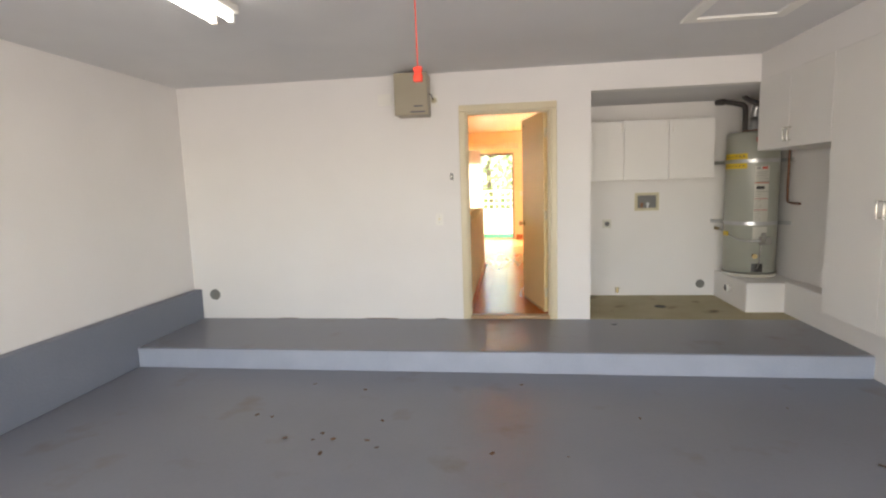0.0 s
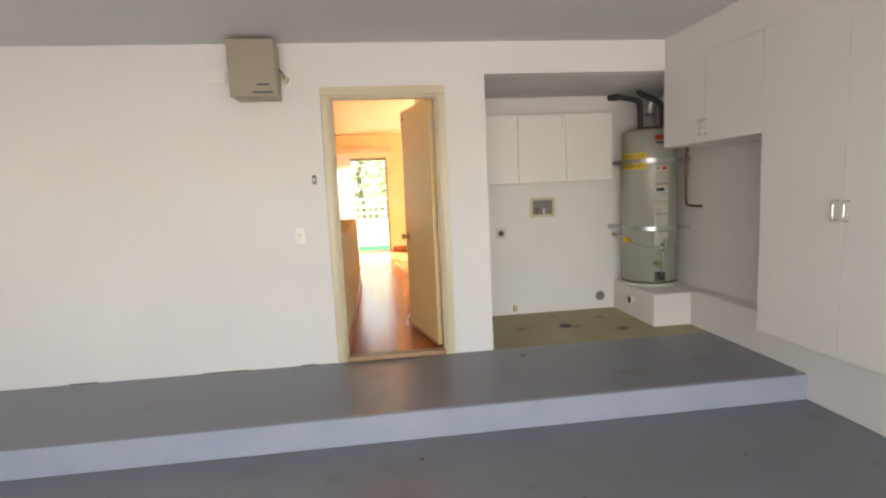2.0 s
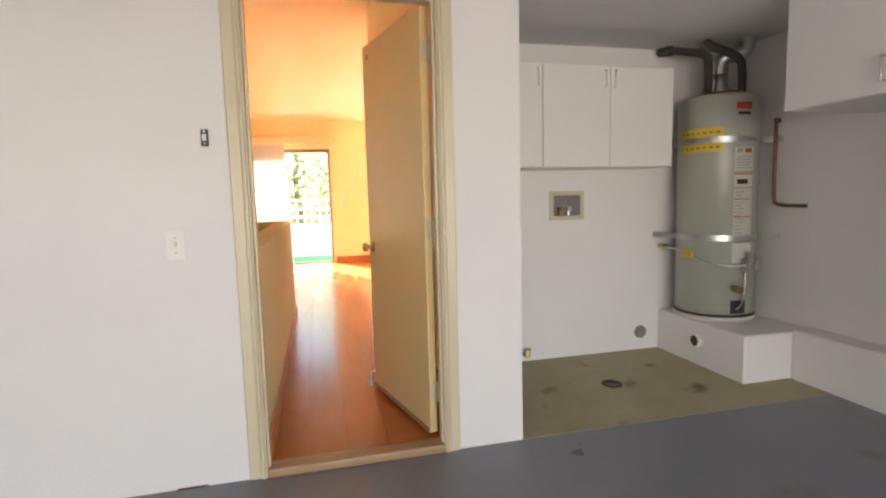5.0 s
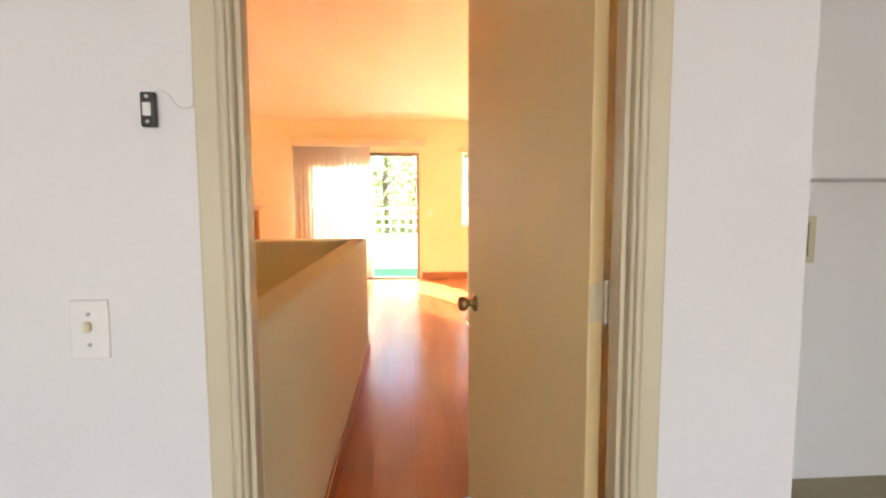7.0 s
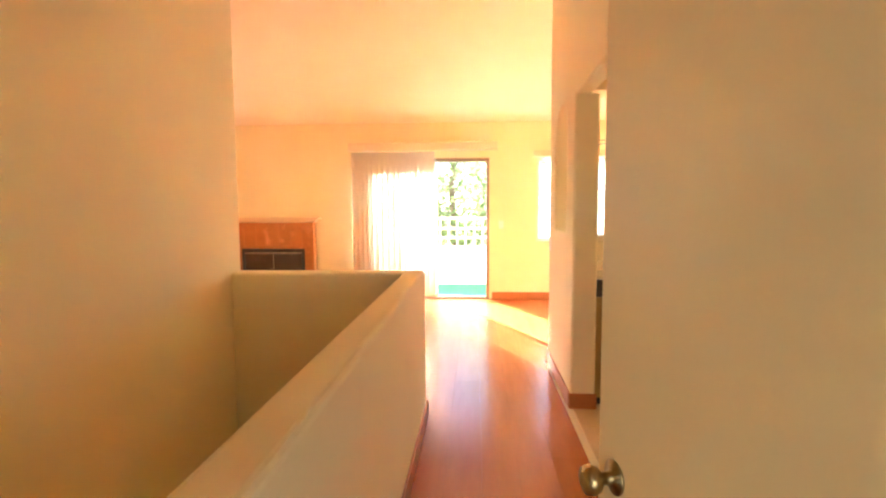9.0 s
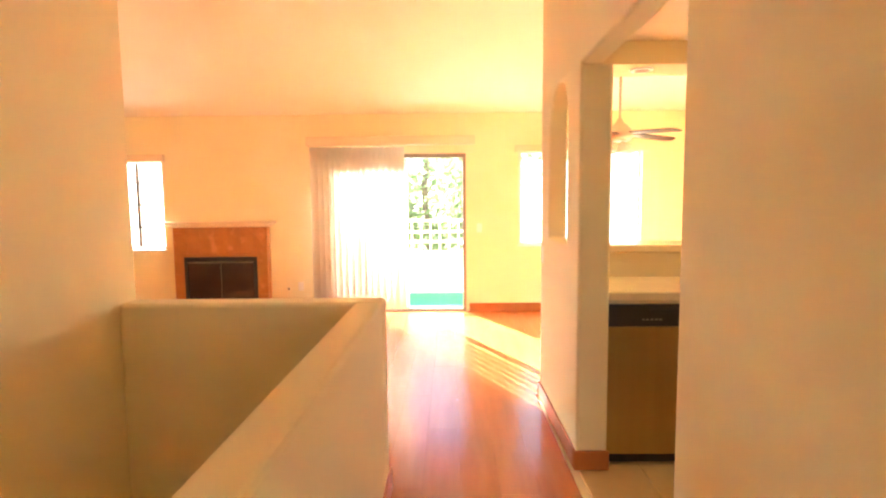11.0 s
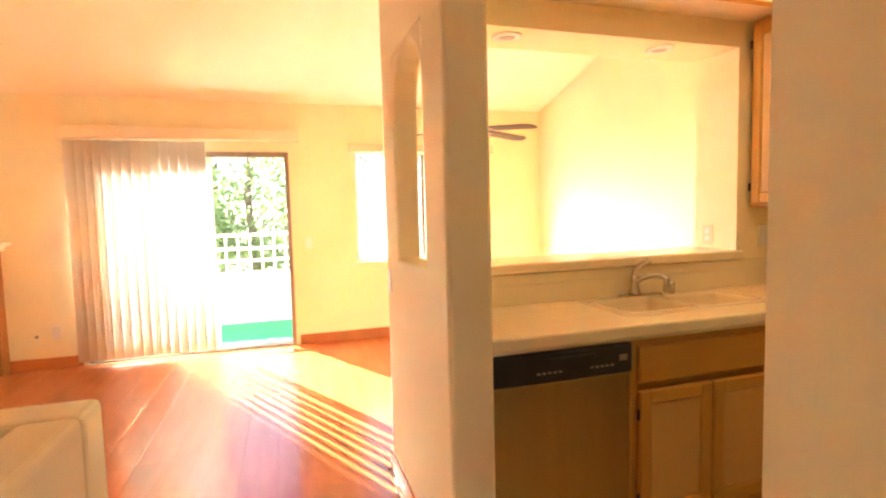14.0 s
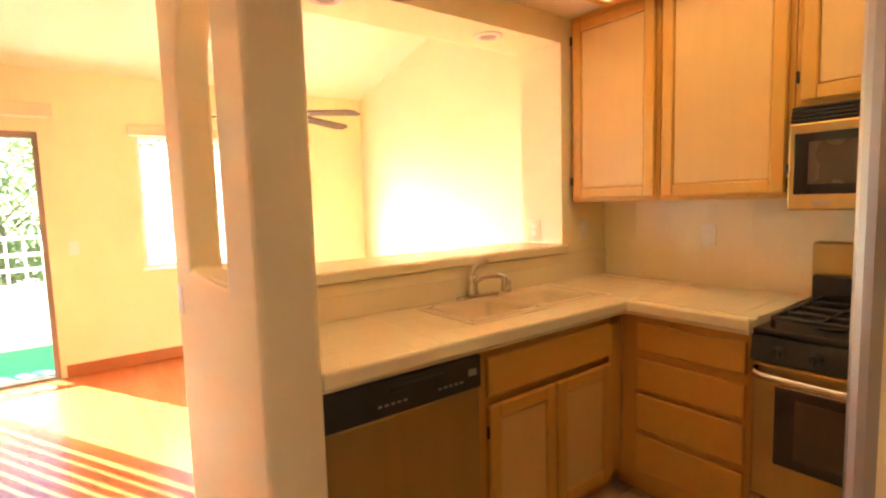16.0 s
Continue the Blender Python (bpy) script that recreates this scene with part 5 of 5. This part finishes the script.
window("window_1", 0.92, 2.48, 1.06, 2.27, 0, "wide white framed window with blind box")
window("window_2", -4.37, -3.64, 1.05, 2.20, 3, "white framed sliding window with muntin bars")

# fireplace
fp = empty("fireplace", (-2.9, 12.36, LF), "brown stone-tiled fireplace with cream mantel shelf", "fireplace")
core = bmesh.new()
for b in ((-3.47, -3.31, LF, 1.33), (-2.45, -2.29, LF, 1.33), (-3.31, -2.45, 0.955, 1.33), (-3.31, -2.45, LF, 0.30)):
    box(core, b[0], b[1], 12.312, 12.419, b[2], b[3])
under("surround", core, M["fire_tile"], fp, "tiled surround")
under("mantel_shelf", B(-3.58, -2.19, 12.24, 12.419, 1.375, 1.405, 0.008, 2), M["mantel"], fp, "cream mantel shelf")
under("mantel_mould", B(-3.53, -2.24, 12.275, 12.419, 1.332, 1.374, 0.015, 3), M["mantel"], fp)
def fire_tile(x0, x1, z0, z1):
    under("tile", B(x0 + 0.0005, x1 - 0.0005, 12.300, 12.3118, z0 + 0.0005, z1 - 0.0005, 0.0008), M["fire_tile"], fp)
for k in range(4):
    for x0, x1 in ((-3.47, -3.31), (-2.45, -2.29)):
        fire_tile(x0, x1, LF + k * 0.2625, LF + (k + 1) * 0.2625)
for k in range(5):
    x0 = -3.31 + k * 0.172
    fire_tile(x0, x0 + 0.172, 1.0, 1.33)
for x0, x1 in ((-3.47, -3.31), (-2.45, -2.29)):
    fire_tile(x0, x1, 1.26, 1.33)
under("tile", B(-3.31, -2.45, 12.300, 12.3118, 0.957, 0.998, 0.003), M["fire_tile"], fp)
under("side_panel", B(-2.2895, -2.282, 12.30, 12.419, LF, 1.33), M["fire_tile"], fp)
under("side_panel", B(-3.478, -3.4705, 12.30, 12.419, LF, 1.33), M["fire_tile"], fp)
ins = bmesh.new()
for b in ((-3.345, -3.30, 0.31, 0.955), (-2.46, -2.415, 0.31, 0.955), (-3.30, -2.46, 0.90, 0.955), (-3.30, -2.46, 0.31, 0.365)):
    box(ins, b[0], b[1], 12.282, 12.2995, b[2], b[3], 0.004)
under("firebox_frame", ins, M["black_iron"], fp, "black metal firebox frame")
for x0, x1 in ((-3.298, -2.882), (-2.878, -2.462)):
    under("glass_door", B(x0, x1, 12.288, 12.294, 0.367, 0.898, 0.001), M["smoked_glass"], fp, "dark smoked glass door")
for z in (0.885, 0.38):
    under("trim_strip", B(-3.30, -2.46, 12.276, 12.2815, z - 0.006, z + 0.006, 0.001), M["alu"], fp, "thin metal trim strip")
for x in (-2.95, -2.81):
    under("pull", B(x - 0.05, x + 0.05, 12.272, 12.281, 0.352, 0.36, 0.001), M["alu"], fp)

# ceiling fan
FX, FY, FZ = 1.69, 10.9, 2.235
fan = empty("ceiling_fan", (FX, FY, FZ), "brushed nickel ceiling fan with grey blades and light kit", "ceiling fan")
cz = ceil_z(FY) - FZ
part("canopy", lathe(bmesh.new(), [(0.02, cz - 0.10), (0.06, cz - 0.06), (0.07, cz - 0.005), (0.02, cz + 0.012)], (0, 0, 0), 24), M["nickel"], fan)
part("rod", cyl(bmesh.new(), (0, 0, 0.12), (0, 0, cz - 0.04), 0.012, seg=12), M["nickel"], fan)
part("motor", lathe(bmesh.new(), [(0.02, 0.17), (0.035, 0.13), (0.10, 0.07), (0.125, 0.03), (0.125, -0.02), (0.09, -0.05), (0.02, -0.055)], (0, 0, 0), 32), M["nickel"], fan)
bl = bmesh.new()
ring = [(0.14, -0.05), (0.22, -0.06), (0.57, -0.07), (0.615, -0.04), (0.62, 0.03), (0.57, 0.065), (0.22, 0.055), (0.14, 0.045)]
lo = [bl.verts.new((x, y, 0.012 - y * 0.13 - 0.09 * x * x)) for x, y in ring]
hi = [bl.verts.new((x, y, 0.019 - y * 0.13 - 0.09 * x * x)) for x, y in ring]
bl.faces.new(lo[::-1])
bl.faces.new(hi)
for k in range(8):
    bl.faces.new((lo[k], lo[(k + 1) % 8], hi[(k + 1) % 8], hi[k]))
blade_me = mesh_of("blade", bl, M["fan_blade"])
arm_me = mesh_of("blade_arm", B(0.10, 0.24, -0.018, 0.018, 0.004, 0.011, 0.003), M["nickel"])
for k in range(5):
    for name, me in (("blade", blade_me), ("blade_arm", arm_me)):
        ob = piece(name, me, fan, (0, 0, 0))
        ob.rotation_euler = (0, 0, radians(17 + 72 * k))
for k in range(3):
    a = radians(30 + k * 120)
    c, s = math.cos(a), math.sin(a)
    part("lamp_arm", tube(bmesh.new(), [(0.03 * c, 0.03 * s, -0.05), (0.08 * c, 0.08 * s, -0.065), (0.10 * c, 0.10 * s, -0.085)], 0.010, 8, 2), M["nickel"], fan)
    part("lamp_shade", lathe(bmesh.new(), [(0.022, -0.08), (0.04, -0.095), (0.058, -0.14), (0.062, -0.165), (0.05, -0.165)], (0.11 * c, 0.11 * s, 0), 20), M["frosted"], fan, "frosted glass bell shade")

# ---- floors in pieces ----
plank_me = [mesh_of("plank", B(-0.0948, 0.0948, -L / 2, L / 2, -0.011, 0.0, 0.0005), M["plank"]) for L in (1.218, 0.8, 0.5)]
rnd = random.Random(9)
count = 0
extra = bmesh.new()


def plank_run(x, y0, y1, inner):
    global count
    y = y0
    first = True
    while y < y1 - 0.02:
        L = rnd.choice((0.5, 0.8, 1.218)) if first else 1.218
        L = min(L, y1 - y)
        first = False
        if inner and count < 300 and L in (0.5, 0.8, 1.218):
            ob = piece("plank", plank_me[{1.218: 0, 0.8: 1, 0.5: 2}[L]], floor_house, (x, y + L / 2, LF))
            count += 1
        else:
            box(extra, x - 0.0945, x + 0.0945, y + 0.001, y + L - 0.001, LF - 0.011, LF)
        y += L + 0.0006


for k in range(49):
    x = -5.9 + k * 0.19
    if x + 0.095 > 3.15:
        break
    if x < -0.36:
        plank_run(x, 8.264, 12.418, x > -3.0)
    elif x < 0.56:
        plank_run(x, 5.264 if -0.13 < x < 0.40 else 5.312, 12.418, True)
    else:
        plank_run(x, 9.477, 12.418, True)
box(extra, -0.260, -0.106, 5.264, 5.3115, LF - 0.011, LF - 0.0003)
box(extra, 0.466, 0.519, 5.264, 5.3115, LF - 0.011, LF - 0.0003)
single("plank_border", extra, M["plank"], "orange laminate planks along the room's edges", "floor", kind="stuff")
ft_me = mesh_of("floor_tile", B(-0.163, 0.163, -0.163, 0.163, -0.010, 0.0, 0.002), M["floor_tile"])
kf = single("floor_kitchen", B(0.70, 2.92, 6.5, 9.0, LF - 0.0118, LF - 0.008), M["grout"], "beige tiled kitchen floor", "floor", kind=S)
for i in range(7):
    for j in range(7):
        x, y = 0.865 + i * 0.33, 6.67 + j * 0.33
        if x + 0.16 < 2.93 and y < 8.9:
            piece("floor_tile", ft_me, kf, (x, y, LF - 0.0005))
